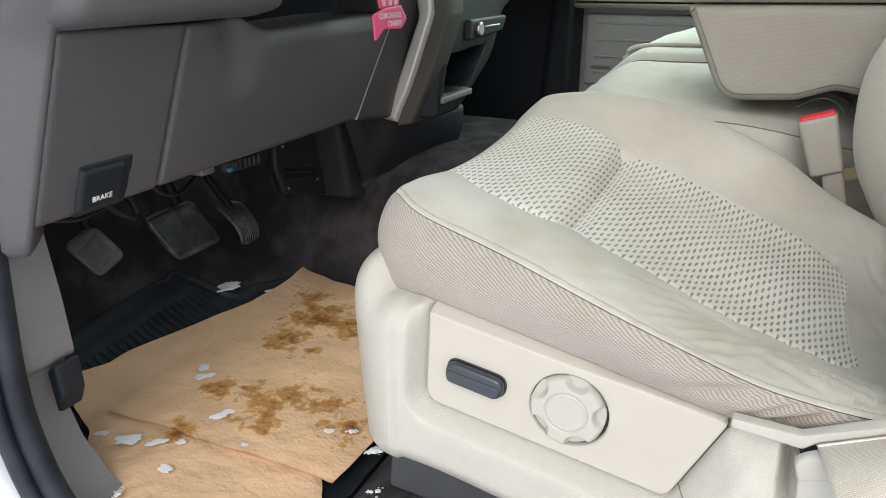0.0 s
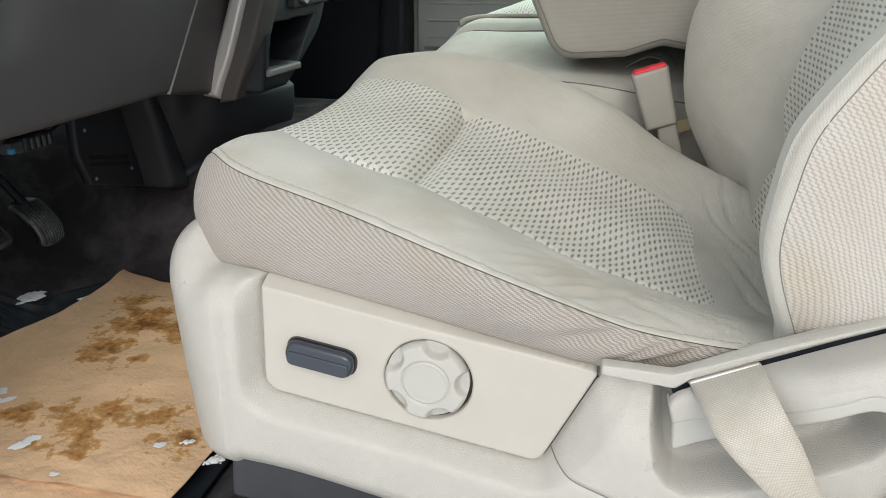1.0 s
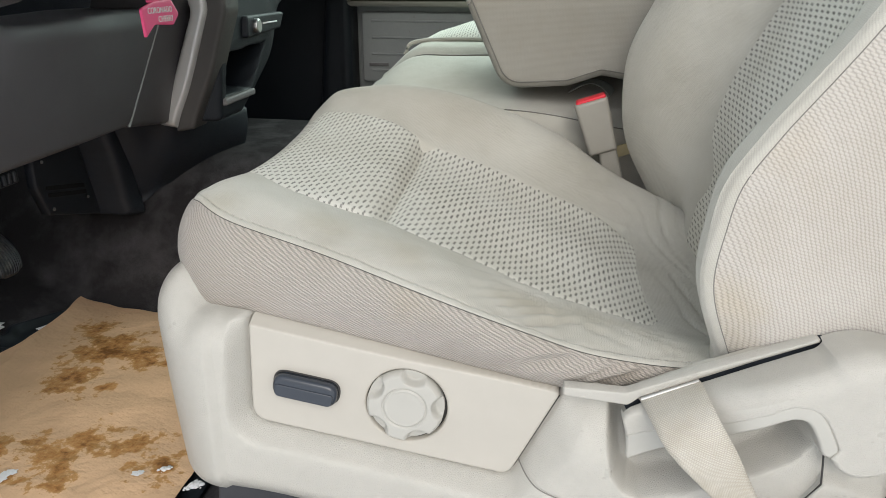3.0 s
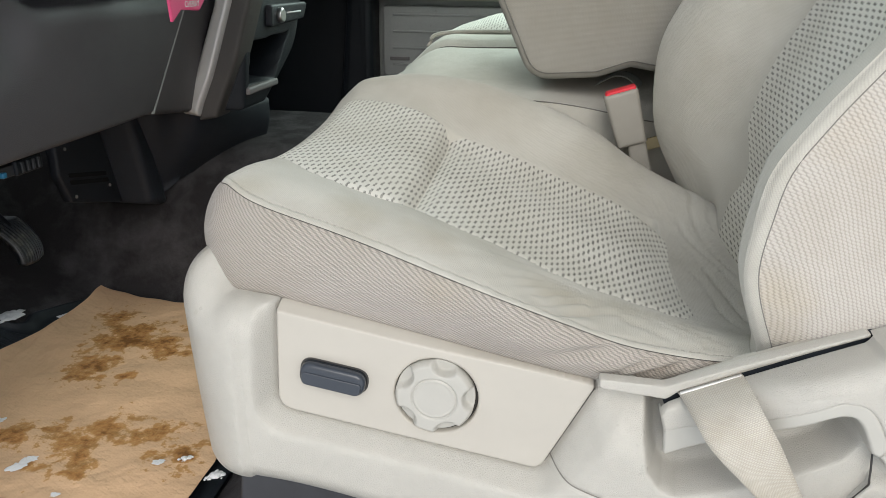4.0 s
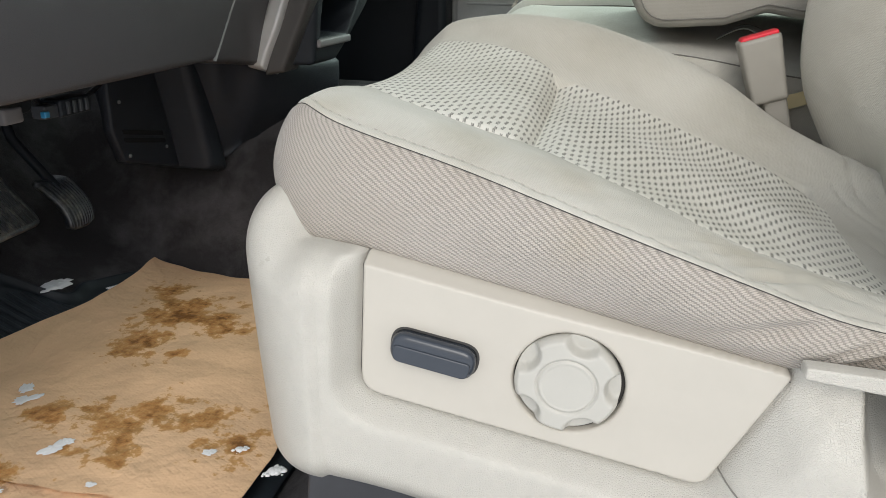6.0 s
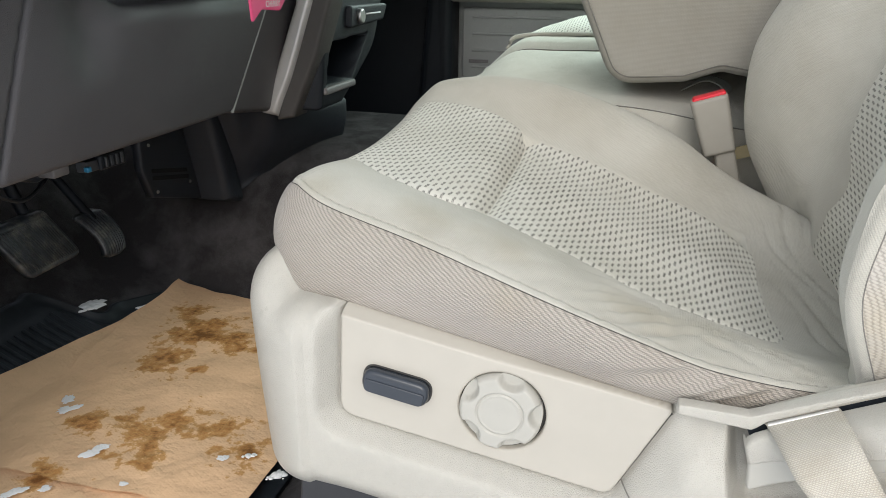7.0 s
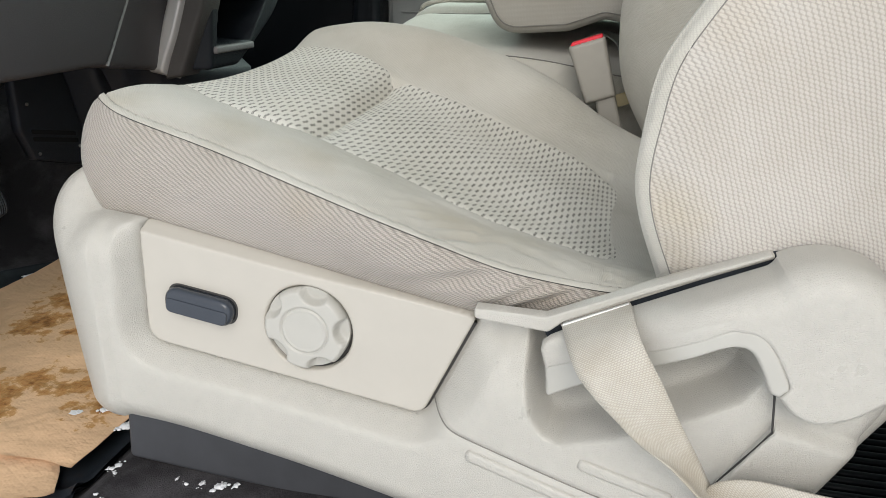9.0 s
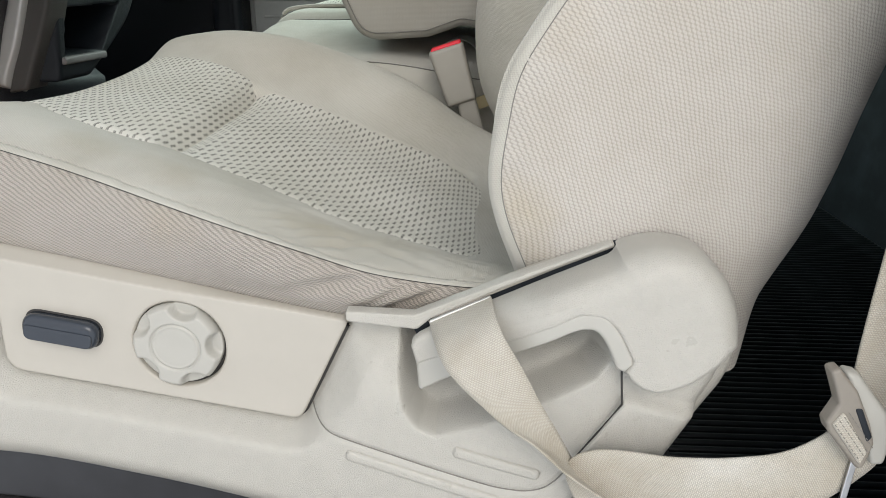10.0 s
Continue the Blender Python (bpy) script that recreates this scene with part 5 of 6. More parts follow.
for z in (0.70, 0.62, 0.545, 0.525, 0.50, 0.45, 0.40, 0.36, 0.345, 0.335):
    fx = dash_x(z) + (0.02 if z > 0.53 else 0.0)
    edge = -0.143 * max(0.0, 0.525 - z)
    cap_rows.append([(x, y + edge, z) for x, y, z in [(fx - 0.03, 0.46, z), (fx - 0.006, 0.432, z), (fx - 0.001, 0.426, z), (fx, 0.422, z), (fx - 0.003, 0.418, z), (fx - 0.016, 0.4075, z), (fx - 0.026, 0.3985, z), (fx - 0.032, 0.395, z), (fx - 0.040, 0.3935, z), (fx - 0.12, 0.390, z), (fx - 0.30, 0.388, z), (fx - 0.30, 0.46, z)]])
last = cap_rows[-1]
cap_rows.append([(x * 0.94 - 0.045, y * 0.9 + 0.043, 0.325) for x, y, z in last])
part("end_cap", grid(cap_rows, closed=True), DASH_PLASTIC, dash, "bevelled grey dash end cap")
column = bmesh.new()
rows = []
for i in range(13):
    t = i / 12
    x = -0.68 + 0.34 * t
    rows.append([(x, 0.785 + (0.130 - 0.02 * t) * math.cos(a), 0.600 + 0.05 * t + (0.078 - 0.01 * t) * math.sin(a)) for a in (2 * math.pi * k / 28 for k in range(28))])
part("column_shroud", grid(rows, column, closed=True), DASH_PLASTIC, dash, "rounded steering column shroud")

# parking brake release lever in its recess
lever = part("release_recess", knee_panel(0.446, 0.514, (0.3505, 0.3520), (0.403, 0.403), 0.002, 0.0012, lean=(0.006, 0.011)), BLACK_PLASTIC, left_panel)
lv = part("brake_release", knee_panel(0.447, 0.501, (0.354, 0.355), (0.399, 0.397), 0.004, 0.005, lean=(0.005, 0.003)), BLACK_PLASTIC, left_panel, "dark parking brake release lever with white lettering")


def lettering(name, words, size, m, mat, parent):
    cu = bpy.data.curves.new(name, "FONT")
    cu.body, cu.size, cu.align_x, cu.align_y, cu.extrude = words, size, "CENTER", "CENTER", 0.0002
    tmp = bpy.data.objects.new(name, cu)
    scene.collection.objects.link(tmp)
    me = bpy.data.meshes.new_from_object(tmp.evaluated_get(bpy.context.evaluated_depsgraph_get()))
    bpy.data.objects.remove(tmp)
    me.transform(m)
    me.materials.clear()
    me.materials.append(mat)
    ob = new(name, me)
    ob.parent = parent
    if parent.data is None:
        ob.matrix_parent_inverse = Matrix.Translation(-parent.location)
    return ob


FACE_BACK = Matrix(((0, 0, 1, 0), (1, 0, 0, 0), (0, 1, 0, 0), (0, 0, 0, 1)))
lettering("brake_word", "BRAKE", 0.0080, Matrix.Translation((dash_x(0.3655) + 0.0054, 0.4705, 0.3655)) @ FACE_BACK @ Matrix.Rotation(radians(15.1), 4, "X"), WHITE_INK, lv)

# silver trim of the centre stack and the stack behind it
stack = thing("centre_stack", (-0.55, 1.2, 0.33), "black centre stack with satin silver edge and storage bin", "dashboard")
silver = domed(rounded([(-0.613, 0.326, 0.003), (-0.585, 0.322, 0.003), (-0.545, 0.425, 0.06), (-0.515, 0.508, 0.03), (-0.522, 0.60, 0.03), (-0.56, 0.60, 0.03), (-0.541, 0.505, 0.03), (-0.573, 0.425, 0.06)], 6), 1.066, 1.112, 0.008)
for v in silver.verts:
    v.co.z += (0.012 - 0.26 * (v.co.y - 1.066)) * step(0.40, 0.33, v.co.z)
part("silver_trim", silver, SILVER_TRIM, stack, "satin silver stack edge")
part("inner_trim", domed(rounded([(-0.590, 0.324, 0.003), (-0.560, 0.330, 0.003), (-0.516, 0.425, 0.06), (-0.488, 0.508, 0.03), (-0.49, 0.60, 0.02), (-0.55, 0.60, 0.01), (-0.53, 0.505, 0.02)], 6), 1.074, 1.124, 0.006), INNER_TRIM, stack)
BIN = [(1.118, 0.372), (1.226, 0.375), (1.290, 0.446), (1.125, 0.440)]


def bin_relief(y, z):
    d = poly_distance(y, z, BIN)
    slope = 0.10 * max(0.0, 0.46 - z)
    return slope + 0.10 * (1 - step(-0.006, 0.001, d)) + 0.03 * step(1.30, 1.46, y)


part("stack_face", domed(rounded([(1.10, 0.338, 0.004), (1.19, 0.338, 0.01), (1.235, 0.362, 0.02), (1.46, 0.50, 0.02), (1.62, 0.56, 0.02), (1.62, 0.62, 0.01), (1.10, 0.62, 0.004)]), -0.512, -0.70, 0.008, YZ, 0.003, bin_relief), BLACK_PLASTIC, stack)
part("bin_lip", box(-0.527, -0.515, 1.108, 1.232, 0.362, 0.373, 0.003), TRIM_PLASTIC, stack, "grey lip of the storage bin")
unit = part("brake_controller", domed(rounded([(1.185, 0.459, 0.006), (1.345, 0.466, 0.006), (1.37, 0.494, 0.006), (1.19, 0.494, 0.006)]), -0.502, -0.53, 0.004, YZ), BLACK_PLASTIC, stack, "dark trailer brake controller")
part("thumb_wheel", plate([(1.222 + 0.012 * math.cos(2 * math.pi * k / 24), 0.477 + 0.012 * math.sin(2 * math.pi * k / 24)) for k in range(24)], -0.494, -0.510, 0.003, YZ), METAL, unit)
part("slider_line", box(-0.5016, -0.5006, 1.255, 1.325, 0.478, 0.4805, 0), WHITE_INK, unit)
# the console's side under the stack: a column edge, a valley, a ridge below the silver trim, then a flat flank
skirt_low = spline([(-0.770, 1.115, 0.190), (-0.712, 1.142, 0.180), (-0.678, 1.160, 0.205), (-0.655, 1.190, 0.222), (-0.615, 1.250, 0.241), (-0.582, 1.312, 0.254), (-0.590, 1.326, 0.254), (-0.650, 1.345, 0.25)], 6)
skirt_top = spline([(-0.690, 1.060, 0.360), (-0.672, 1.084, 0.354), (-0.624, 1.078, 0.344), (-0.602, 1.108, 0.322), (-0.586, 1.200, 0.322), (-0.572, 1.308, 0.322), (-0.580, 1.322, 0.322), (-0.640, 1.340, 0.33)], 6)
skirt = []
for k in range(-1, 13):
    t = k / 8
    skirt.append([a.lerp(b, t if t > 0 else t * step(1.16, 1.20, a.y)) + Vector((-0.05 * max(0.0, t - 1), 0, -0.03 * max(0.0, t - 1))) + Vector((0.006, -0.006, 0)) * math.sin(math.pi * min(max(t, 0), 1)) for a, b in zip(skirt_low, skirt_top)])
part("console_skirt", grid(skirt), DUCT_PLASTIC, stack, "blue-black console side meeting the carpet")

VENT_BLACK = plain("vent_black", (0.004, 0.004, 0.005), 0.8, 0, 0.1)
# black module box with vents beside the pedals
module = thing("vent_module", (-0.70, 0.95, 0.2), "black plastic duct box with slotted vent under the dash", "duct")
part("duct", domed(rounded([(1.046, 0.352, 0.004), (1.064, 0.290, 0.02), (1.088, 0.178, 0.008), (1.146, 0.160, 0.012), (1.112, 0.290, 0.05), (1.090, 0.352, 0.01)]), -0.694, -0.86, 0.014, YZ, 0.003), DUCT_PLASTIC, module)
face = part("cover", plate(rounded([(0.948, 0.340, 0.004), (1.050, 0.345, 0.004), (1.066, 0.277, 0.004), (1.095, 0.177, 0.004), (0.964, 0.215, 0.006), (0.945, 0.262, 0.01)]), -0.748, -0.762, 0.004, YZ), DUCT_PLASTIC, module, "flat black cover with vent slots")
for k in range(2):
    z = 0.2605 - 0.0115 * k
    part("vent_slot", plate(rounded([(0.965 + 0.001 * k, z, 0.002), (1.055 + 0.003 * k, z - 0.019, 0.002), (1.056 + 0.003 * k, z - 0.026, 0.002), (0.966 + 0.001 * k, z - 0.007, 0.002)], 3), -0.7472, -0.749, 0.0002, YZ), VENT_BLACK, face, "black vent slot")
for y, z in ((0.966, 0.297), (0.974, 0.222), (1.060, 0.217)):
    part("screw", plate([(y + 0.0027 * math.cos(2 * math.pi * k / 12), z + 0.0027 * math.sin(2 * math.pi * k / 12)) for k in range(12)], -0.746, -0.750, 0.001, YZ), METAL, face)
connector = thing("wiring_connector", (-0.64, 0.75, 0.33), "grey wiring connector with a blue lock under the dash", "connector")
part("plug_neck", box(-0.66, -0.644, 0.717, 0.737, 0.323, 0.336, 0.002), DARK_GREY_PLASTIC, connector)
part("plug", box(-0.67, -0.64, 0.735, 0.780, 0.322, 0.340, 0.003), BLACK_PLASTIC, connector)
for k in range(4):
    part("rib", box(-0.6405, -0.638, 0.742 + 0.009 * k, 0.746 + 0.009 * k, 0.325, 0.337, 0.0006), DARK_GREY_PLASTIC, connector)
part("lock", box(-0.644, -0.638, 0.7105, 0.717, 0.326, 0.332, 0.001), plain("blue_lock", (0.03, 0.2, 0.36), 0.4), connector)


# ---- loose wiring and a bracket under the dash ----
harness = thing("wiring_harness", (-0.68, 0.70, 0.33), "black cables and brackets hanging under the dash", "wiring")
for pts, r in (([(-0.62, 0.43, 0.350), (-0.66, 0.50, 0.325), (-0.70, 0.58, 0.320), (-0.74, 0.66, 0.335), (-0.78, 0.74, 0.36)], 0.0035),
               ([(-0.64, 0.50, 0.356), (-0.69, 0.58, 0.300), (-0.76, 0.66, 0.270), (-0.86, 0.72, 0.290)], 0.0045),
               ([(-0.63, 0.56, 0.356), (-0.66, 0.62, 0.318), (-0.69, 0.68, 0.305), (-0.72, 0.76, 0.325), (-0.74, 0.84, 0.36)], 0.0025),
               ([(-0.65, 0.70, 0.356), (-0.67, 0.75, 0.332), (-0.68, 0.81, 0.326), (-0.69, 0.87, 0.34)], 0.0030)):
    part("cable", tube(spline(pts, 8), r, 8), BLACK_PLASTIC, harness)
part("bracket", plate(rounded([(0.655, 0.352, 0.004), (0.770, 0.357, 0.004), (0.765, 0.322, 0.01), (0.700, 0.312, 0.01), (0.660, 0.325, 0.006)], 4), -0.700, -0.712, 0.002, YZ), PEDAL_RUBBER, harness, "dark metal bracket")
part("bracket", plate(rounded([(0.560, 0.300, 0.006), (0.690, 0.285, 0.006), (0.700, 0.240, 0.01), (0.570, 0.262, 0.01)], 4), -0.900, -0.915, 0.003, YZ), BLACK_PLASTIC, harness, "dark metal bracket")
part("clip", box(-0.700, -0.676, 0.700, 0.726, 0.318, 0.334, 0.003), TRIM_PLASTIC, harness, "grey cable clip")

# ---- pedals ----
def pedal(name, label, y0, y1, z0, z1, x, lean, skew, ribs, mat, tip):
    ob = thing(name, (x, (y0 + y1) / 2, 0.0), label, "pedal")
    o = rounded([(y0, z0, 0.012), (y1, z0 + skew, 0.012), (y1 - tip, z1 + skew, 0.012), (y0 - tip, z1, 0.012)], 5)
    bm = plate(o, x, x - 0.014, 0.005, YZ)
    for v in bm.verts:
        v.co.x -= (v.co.z - z0) * lean
    pad = part("pad", bm, mat, ob)
    for k in range(ribs):
        t = (k + 0.5) / ribs
        y = y0 + (y1 - y0) * (0.06 + 0.88 * t)
        rb = box(x - 0.002, x + 0.0022, y - 0.0013, y + 0.0013, z0 + 0.008 + skew * t, z1 - 0.008 + skew * t, 0.0006)
        for v in rb.verts:
            v.co.x -= (v.co.z - z0) * lean
            v.co.y -= tip * (v.co.z - z0) / (z1 - z0)
        part("rib", rb, mat, pad)
    part("arm", tube([(x - 0.02 - (z1 - z0) * lean * 0.6, (y0 + y1) / 2, z0 + 0.7 * (z1 - z0)), (x - 0.06, (y0 + y1) / 2 - 0.005, z1 + 0.05), (x - 0.10, (y0 + y1) / 2, 0.42)], 0.008, 10), BLACK_PLASTIC, ob)
    return ob


pedal("brake_pedal", "worn black rubber brake pedal with upright ribs", 0.762, 0.862, 0.154, 0.228, -0.80, 0.35, 0.002, 22, PEDAL_RUBBER, 0.032)

def accelerator():
    """A hanging pedal: a curved blade, ribbed along its length, on a thin arm."""
    ob = thing("accelerator_pedal", (-0.80, 0.92, 0.0), "ribbed black rubber accelerator pedal hanging above the carpet", "pedal")

    def at(s, v):
        half = (0.022 + 0.006 * s) * (1 - 0.35 * max(0.0, (abs(s - 0.5) - 0.42) / 0.08) ** 2)
        x = -0.790 - 0.042 * s * s - 0.010 * max(0.0, 0.15 - s)
        return Vector((x - 0.004 * (2 * v - 1) ** 2, 0.918 + 0.004 * math.sin(math.pi * s) + half * (2 * v - 1), 0.134 + 0.064 * s))

    front = [[at(i / 20, j / 12) for j in range(13)] for i in range(21)]
    loops = [[*row, *[q + Vector((-0.009, 0, 0)) for q in reversed(row)]] for row in front]
    bm = grid(loops, closed=True)
    bmesh.ops.holes_fill(bm, edges=[e for e in bm.edges if e.is_boundary], sides=0)
    bmesh.ops.recalc_face_normals(bm, faces=bm.faces[:])
    pad = part("pad", bm, PEDAL_RUBBER, ob)
    for k in range(9):
        part("rib", tube([at(0.06 + 0.88 * i / 12, 0.08 + 0.84 * k / 8) + Vector((0.0004, 0, 0)) for i in range(13)], 0.0012, 6), PEDAL_RUBBER, pad)
    part("arm", tube([(-0.825, 0.918, 0.185), (-0.88, 0.915, 0.25), (-0.92, 0.915, 0.42)], 0.007, 10), BLACK_PLASTIC, ob)
    return ob


accelerator()
pedal("parking_brake_pedal", "dusty grey rubber parking brake pedal", 0.620, 0.674, 0.182, 0.230, -0.80, 0.4, 0.014, 13, rubber_material("dusty_pedal_rubber", (0.10, 0.10, 0.10), 0.5, 0.4, (0.24, 0.235, 0.22)), 0.027)

# ---- kick panel, sill and door seal ----
kick = thing("kick_panel", (-0.62, 0.42, 0.0), "grey plastic kick panel with a black hood release handle", "trim panel", kind="structure")
part("kick_trim", domed(rounded([(-0.664, 0.333, 0.012), (-0.655, 0.25, 0.04), (-0.652, 0.186, 0.012), (-0.672, 0.175, 0.004), (-0.682, 0.115, 0.01), (-0.668, 0.075, 0.02), (-0.628, 0.028, 0.03), (-0.56, 0.008, 0.03), (-0.50, 0.004, 0.01), (-0.50, -0.05, 0.01), (-1.05, -0.05, 0.01), (-1.05, 0.333, 0.01)], 6), 0.392, 0.456, 0.022, res=0.005), TRIM_PLASTIC, kick)
part("hood_release", domed(rounded([(-0.660, 0.176, 0.004), (-0.642, 0.192, 0.005), (-0.641, 0.150, 0.006), (-0.655, 0.120, 0.004)]), 0.424, 0.452, 0.005), BLACK_PLASTIC, kick, "black hood release handle")
tagged(part("trim_sill", box(-0.60, 0.9, 0.385, 0.455, -0.05, 0.016, 0.012), TRIM_PLASTIC), "grey plastic sill trim along the door opening", "sill", kind="structure")
seal_path = spline([(-0.60, 0.378, 0.60), (-0.62, 0.378, 0.40), (-0.634, 0.378, 0.28), (-0.642, 0.378, 0.195), (-0.636, 0.378, 0.13), (-0.612, 0.378, 0.065), (-0.56, 0.376, 0.015), (-0.48, 0.374, -0.012), (-0.38, 0.372, -0.02), (0.9, 0.372, -0.02)], 10)
tagged(part("door_seal", tube(seal_path, 0.013, 12), RUBBER), "black rubber door seal round the opening", "door seal", kind="structure")
tagged(part("door_seal", tube([p + Vector((-0.006, -0.018, -0.004)) for p in seal_path], 0.009, 12), RUBBER), "black rubber outer lip of the door seal", "door seal", kind="structure")
tagged(part("pillar_outer", domed(rounded([(-0.66, 0.62, 0.02), (-0.66, 0.30, 0.1), (-0.657, 0.10, 0.08), (-0.60, 0.0, 0.06), (-0.50, -0.045, 0.02), (-0.50, -0.20, 0.02), (-1.2, -0.20, 0.02), (-1.2, 0.62, 0.02)], 8), 0.335, 0.362, 0.01, res=0.008), BODY_PAINT), "white painted door pillar with jamb", "body panel", kind="structure")

# ---- floor mat, paper sheets and snow ----
mat_thing = thing("floor_mat", (-0.65, 0.75, 0.0), "black ribbed rubber floor mat on the carpet", "floor mat")


mat_front = curve1([0.50, 0.70, 0.82, 0.865, 0.885, 0.94, 1.02], [-0.885, -0.902, -0.909, -0.898, -0.845, -0.831, -0.800])


def mat_lip(x, y):
    """A rounded rim round the mat with a shallow channel inside it."""
    e = min(x - mat_front(y), y - 0.52, 1.02 - y)
    return 0.007 * math.exp(-((e - 0.009) / 0.007) ** 2) - 0.002 * math.exp(-((e - 0.03) / 0.01) ** 2)


rows = []
for i in range(121):
    row = []
    for j in range(101):
        y = 0.52 + 0.50 * j / 100
        x = mat_front(y) + (-0.37 - mat_front(y)) * (i / 120) ** 1.3
        row.append((x, y, floor_z(x, y) + 0.008 + mat_lip(x, y) + 0.002 * noise.noise((x * 12, y * 12, 4))))
    rows.append(row)
bm = grid(rows)
grid([[(x, y, z - 0.005) for x, y, z in row] for row in rows], bm)
part("sheet", bm, RUBBER, mat_thing)
for i in range(33):
    y = 0.552 + i * 0.0140
    xa = mat_front(y) + 0.045
    part("ridge", tube([(xa + (-0.42 - xa) * s / 14, y, floor_z(xa + (-0.42 - xa) * s / 14, y) + 0.0072) for s in range(15)], 0.0036, 6), RUBBER, mat_thing)


def paper_sheet(name, label, corners, lift, seed):
    """A creased sheet over four corners, its edge slightly ragged."""
    c = [Vector(p) for p in corners]
    rows = []
    n = 60
    for i in range(n + 1):
        u = i / n
        row = []
        for j in range(n + 1):
            v = j / n
            p = c[0] * (1 - u) * (1 - v) + c[1] * u * (1 - v) + c[2] * u * v + c[3] * (1 - u) * v
            e = min(u, 1 - u, v, 1 - v)
            rag = 0.006 * noise.noise((p.x * 22, p.y * 22, seed)) * (1 if e < 0.001 else 0)
            z = floor_z(p.x, p.y) + lift + 0.0035 * noise.noise((p.x * 6, p.y * 6, seed)) + 0.002 * noise.noise((p.x * 17, p.y * 17, seed + 3))
            z += 0.004 * max(0.0, 1 - e / 0.04) * noise.noise((p.x * 13, p.y * 13, seed + 1))
            row.append((p.x + rag, p.y + rag, z))
        rows.append(row)
    lower = [[(x, y, z - 0.0006) for x, y, z in row] for row in rows]
    bm = grid(rows)
    grid(lower, bm)
    return tagged(part(name, bm, PAPER), label, "paper")


paper_sheet("paper_sheet", "wet-stained brown paper sheet lying on the floor mat", [(-0.830, 0.565), (-0.605, 0.428), (-0.385, 0.522), (-0.780, 1.02)], 0.019, 1.0)
paper_sheet("paper_sheet", "creased brown paper sheet with wet stains and bits of snow", [(-0.745, 0.553), (-0.395, 0.556), (-0.39, 1.00), (-0.79, 1.055)], 0.024, 9.0)


def snow_bit(x, y, z, size, seed, flat=0.45):
    """A loose clump: many small grains crowded towards its middle."""
    bm = bmesh.new()
    rnd = random.Random(seed)
    a, long = rnd.uniform(0, 3.1), rnd.uniform(1.0, 1.7)
    for k in range(26):
        d = abs(rnd.gauss(0, 0.5))
        t = rnd.uniform(0, 6.28)
        q = Vector((d * long * math.cos(t), d * 0.7 * math.sin(t), 0))
        q.rotate(Euler((0, 0, a)))
        r = size * rnd.uniform(0.16, 0.42) * max(0.35, 1.1 - 0.6 * d)
        made = bmesh.ops.create_icosphere(bm, subdivisions=2, radius=1)
        for v in made["verts"]:
            n = 1 + 0.5 * noise.noise(v.co * 1.6 + Vector((seed * 3.1 + k, 0, 0)))
            v.co = Vector((v.co.x * r * n, v.co.y * r * n, max(v.co.z, -0.2) * r * n * (flat + 0.25))) + Vector((x, y, z)) + q * size
    tagged(part("snow_clump", bm, ICE), "small melting clump of white snow", "snow", "snow bits on the floor")


def snow_patch(x, y, z, size, seed, long=1.6, turn=0.0, high=0.09):
    """A melting slab: one low lumpy sheet with a ragged rim."""
    bm = bmesh.new()
    rows = []
    for i in range(9):
        q = i / 8
        row = []
        for k in range(40):
            a = 2 * math.pi * k / 40
            c, s = math.cos(a), math.sin(a)
            r = size * q * (1 + 0.55 * noise.noise((c * 1.5, s * 1.5, seed)) + 0.30 * noise.noise((c * 3.5, s * 3.5, seed)) + 0.2 * noise.noise((c * 9, s * 9, seed)))
            px, py = r * long * c, r * s
            h = size * high * (math.sqrt(max(0.0, 1 - q ** 3)) * (1 + 0.7 * noise.noise((px / size * 2.5, py / size * 2.5, seed + 5))) - 0.25)
            row.append((x + px * math.cos(turn) - py * math.sin(turn), y + px * math.sin(turn) + py * math.cos(turn), z + h))
        rows.append(row)
    grid(rows, bm, closed=True)
    bmesh.ops.recalc_face_normals(bm, faces=bm.faces)
    tagged(part("snow_clump", bm, ICE), "flat melting patch of white snow", "snow", "snow bits on the floor")


for i, (x, y, s, long, turn) in enumerate(((-0.670, 0.515, 0.0100, 1.7, 0.5), (-0.633, 0.523, 0.0065, 2.0, 0.9), (-0.606, 0.537, 0.0050, 1.3, 0.2), (-0.585, 0.491, 0.0055, 2.2, -0.3), (-0.602, 0.604, 0.0085, 1.5, 1.2), (-0.596, 0.615, 0.0055, 1.4, 0.4),
                                             (-0.690, 0.668, 0.0080, 1.6, 0.8), (-0.706, 0.688, 0.0065, 1.8, 2.0), (-0.532, 0.566, 0.0042, 1.2, 0.0), (-0.454, 0.634, 0.0050, 1.3, 0.3), (-0.709, 0.509, 0.0050, 2.0, 0.4))):
    snow_patch(x, y, floor_z(x, y) + 0.026, s, i + 3, long, turn)
snow_patch(-0.841, 0.902, floor_z(-0.841, 0.902) + 0.014, 0.0165, 41, 1.35, 1.25, 0.22)
snow_patch(-0.788, 0.951, floor_z(-0.788, 0.951) + 0.018, 0.0070, 43, 1.4, 1.0)
for i, (x, y, s) in enumerate(((-0.427, 0.645, 0.010), (-0.376, 0.612, 0.016), (-0.60, 0.435, 0.009))):
    snow_bit(x, y, floor_z(x, y) + 0.026, s * 0.75, i + 3, 0.3)
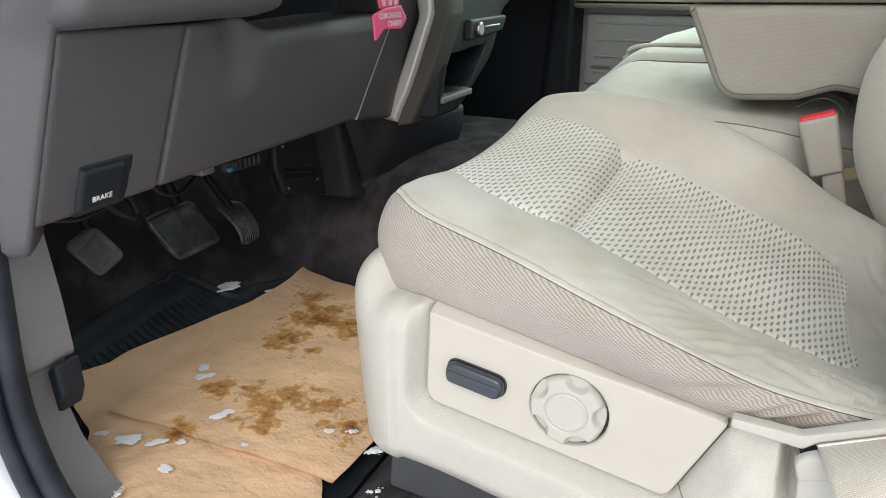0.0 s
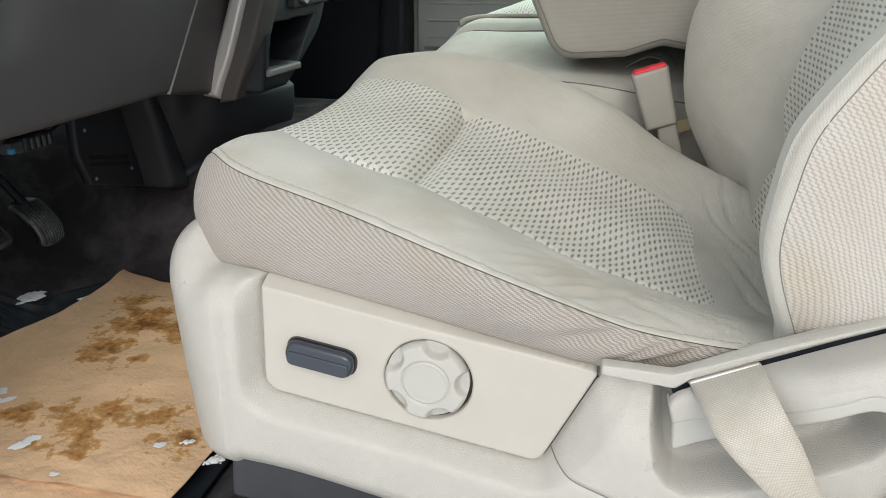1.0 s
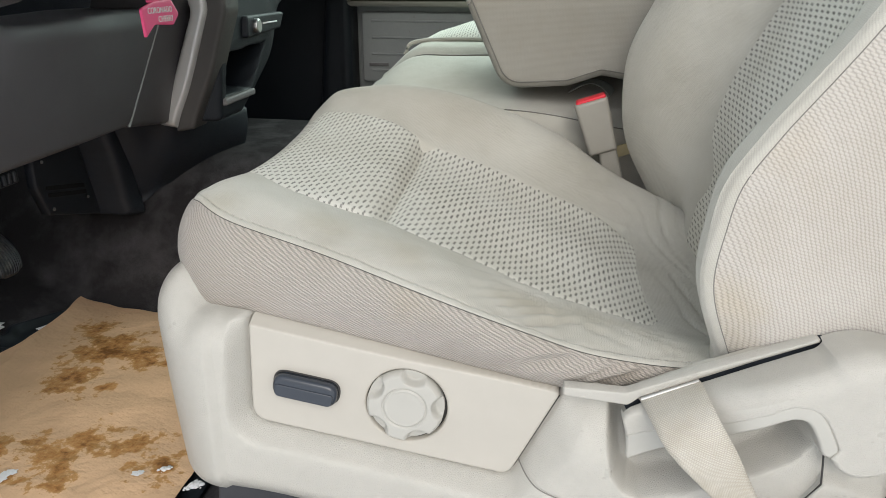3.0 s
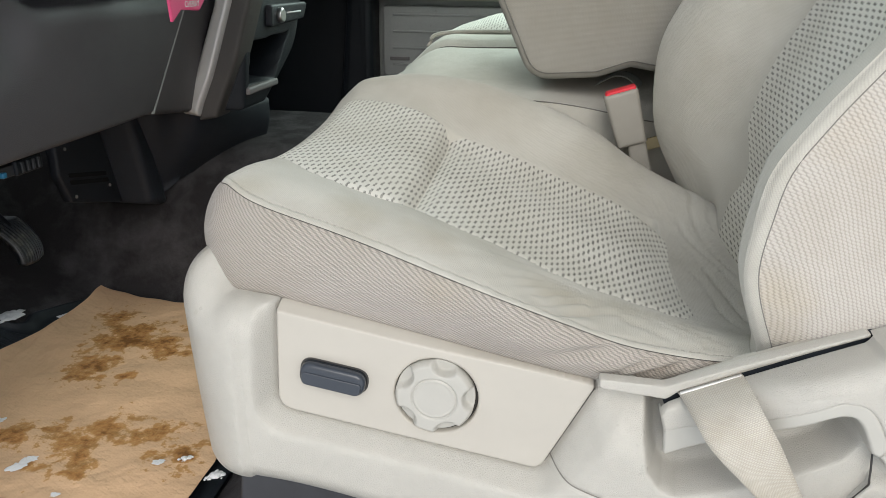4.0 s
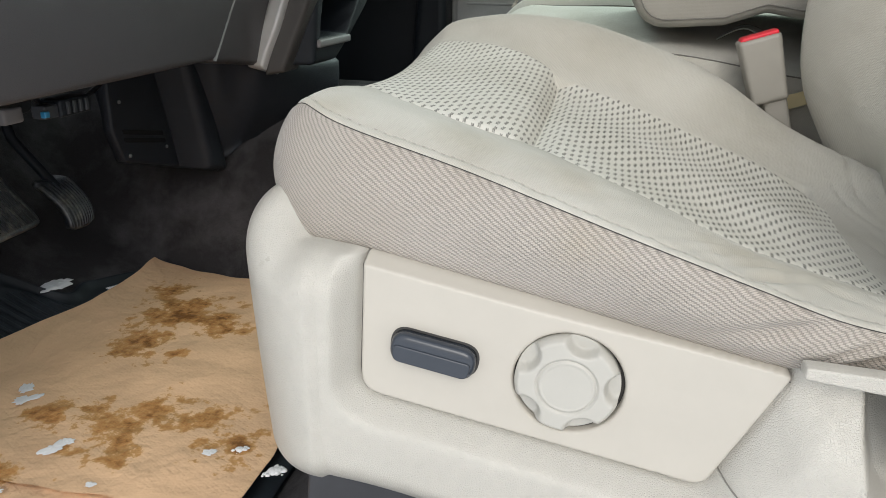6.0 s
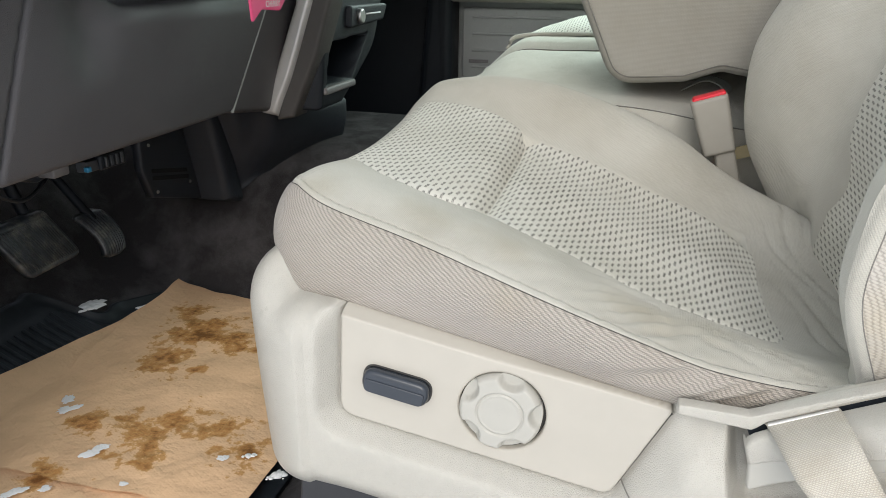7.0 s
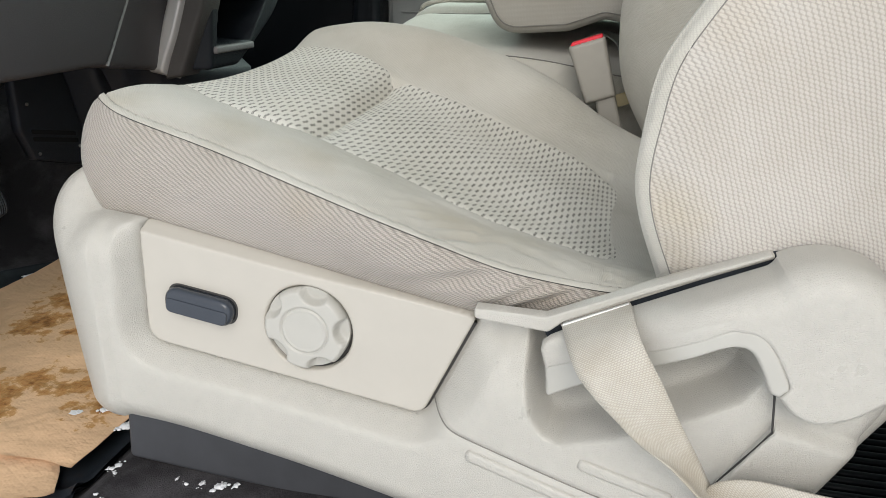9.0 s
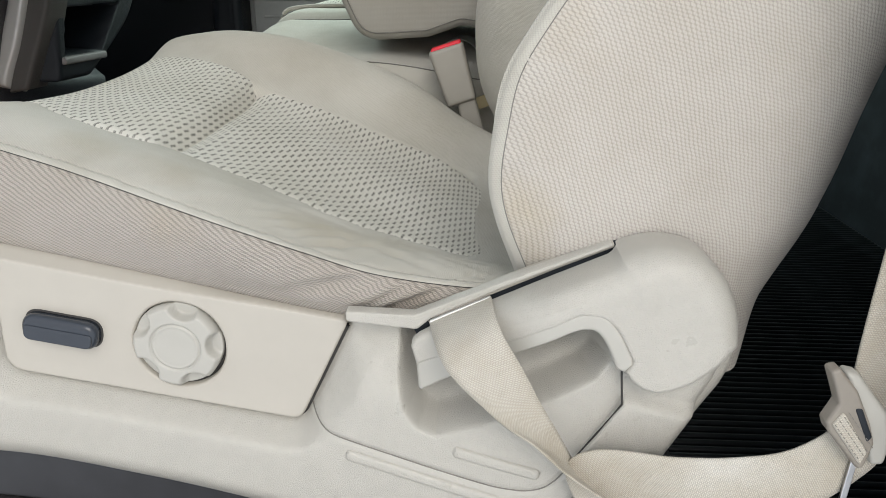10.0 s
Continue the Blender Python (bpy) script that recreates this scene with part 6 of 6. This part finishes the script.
for i, (x, y, s) in enumerate(((-0.215, 0.515, 0.010), (-0.231, 0.516, 0.006), (-0.244, 0.512, 0.004), (-0.202, 0.52, 0.006), (-0.255, 0.516, 0.003), (-0.322, 0.530, 0.007), (-0.335, 0.535, 0.006), (-0.16, 0.50, 0.003), (-0.315, 0.515, 0.004), (-0.30, 0.478, 0.006), (-0.31, 0.485, 0.004))):
    snow_bit(x, y, floor_z(x, y) + 0.002, s * 0.75, i + 60, 0.3)

# ---- scented card hanging from the dash ----
card = thing("air_freshener", (-0.49, 0.885, 0.51), "pink card air freshener with a white printed scent name", "air freshener")
cut = rounded([(0.838, 0.519, 0.003), (0.842, 0.486, 0.002), (0.866, 0.500, 0.01), (0.912, 0.497, 0.01), (0.930, 0.510, 0.004), (0.912, 0.528, 0.004), (0.868, 0.526, 0.006)], 5)
cb = part("card_ribbon", domed(cut, -0.488, -0.491, 0.0006, YZ), PINK, card)
top = part("card_top", domed(rounded([(0.858, 0.525, 0.003), (0.908, 0.528, 0.003), (0.925, 0.565, 0.02), (0.882, 0.585, 0.015), (0.842, 0.565, 0.02)], 6), -0.4895, -0.4915, 0.0006, YZ), PINK, card, "pink card top with pale petals")
for y0, y1 in ((0.868, 0.855), (0.884, 0.883), (0.898, 0.910)):
    part("petal", domed(rounded([(y0 - 0.004, 0.528, 0.002), (y0 + 0.004, 0.528, 0.002), (y1 + 0.007, 0.575, 0.006), (y1 - 0.007, 0.575, 0.006)], 4), -0.4885, -0.490, 0.0004, YZ), PALE_PINK, top)
lettering("scent_word", "CORONADO", 0.0100, Matrix.Translation((-0.4875, 0.881, 0.516)) @ FACE_BACK, WHITE_INK, cb)
lettering("scent_word", "CHERRY", 0.0100, Matrix.Translation((-0.4875, 0.893, 0.5055)) @ FACE_BACK, WHITE_INK, cb)

# ---- ribbed rubber floor behind the seat ----
rear_mat = thing("rear_floor_mat", (0.6, 1.1, 0.0), "black ribbed rubber mat on the rear floor", "floor mat")
part("sheet", box(0.18, 0.86, 0.47, 2.05, 0.0, 0.014, 0.003), RUBBER, rear_mat)
rib_mesh = None
for i in range(124):
    y = 0.50 + 0.0125 * i
    if rib_mesh is None:
        ob = part("ridge", tube([(0.19, 0.0, 0.0145), (0.85, 0.0, 0.0145)], 0.0038, 8), RIB_RUBBER, rear_mat)
        rib_mesh = ob.data
    else:
        ob = new("ridge", rib_mesh)
        ob.parent, ob.matrix_parent_inverse = rear_mat, Matrix.Translation(-rear_mat.location)
    ob.location = (0, y, 0)
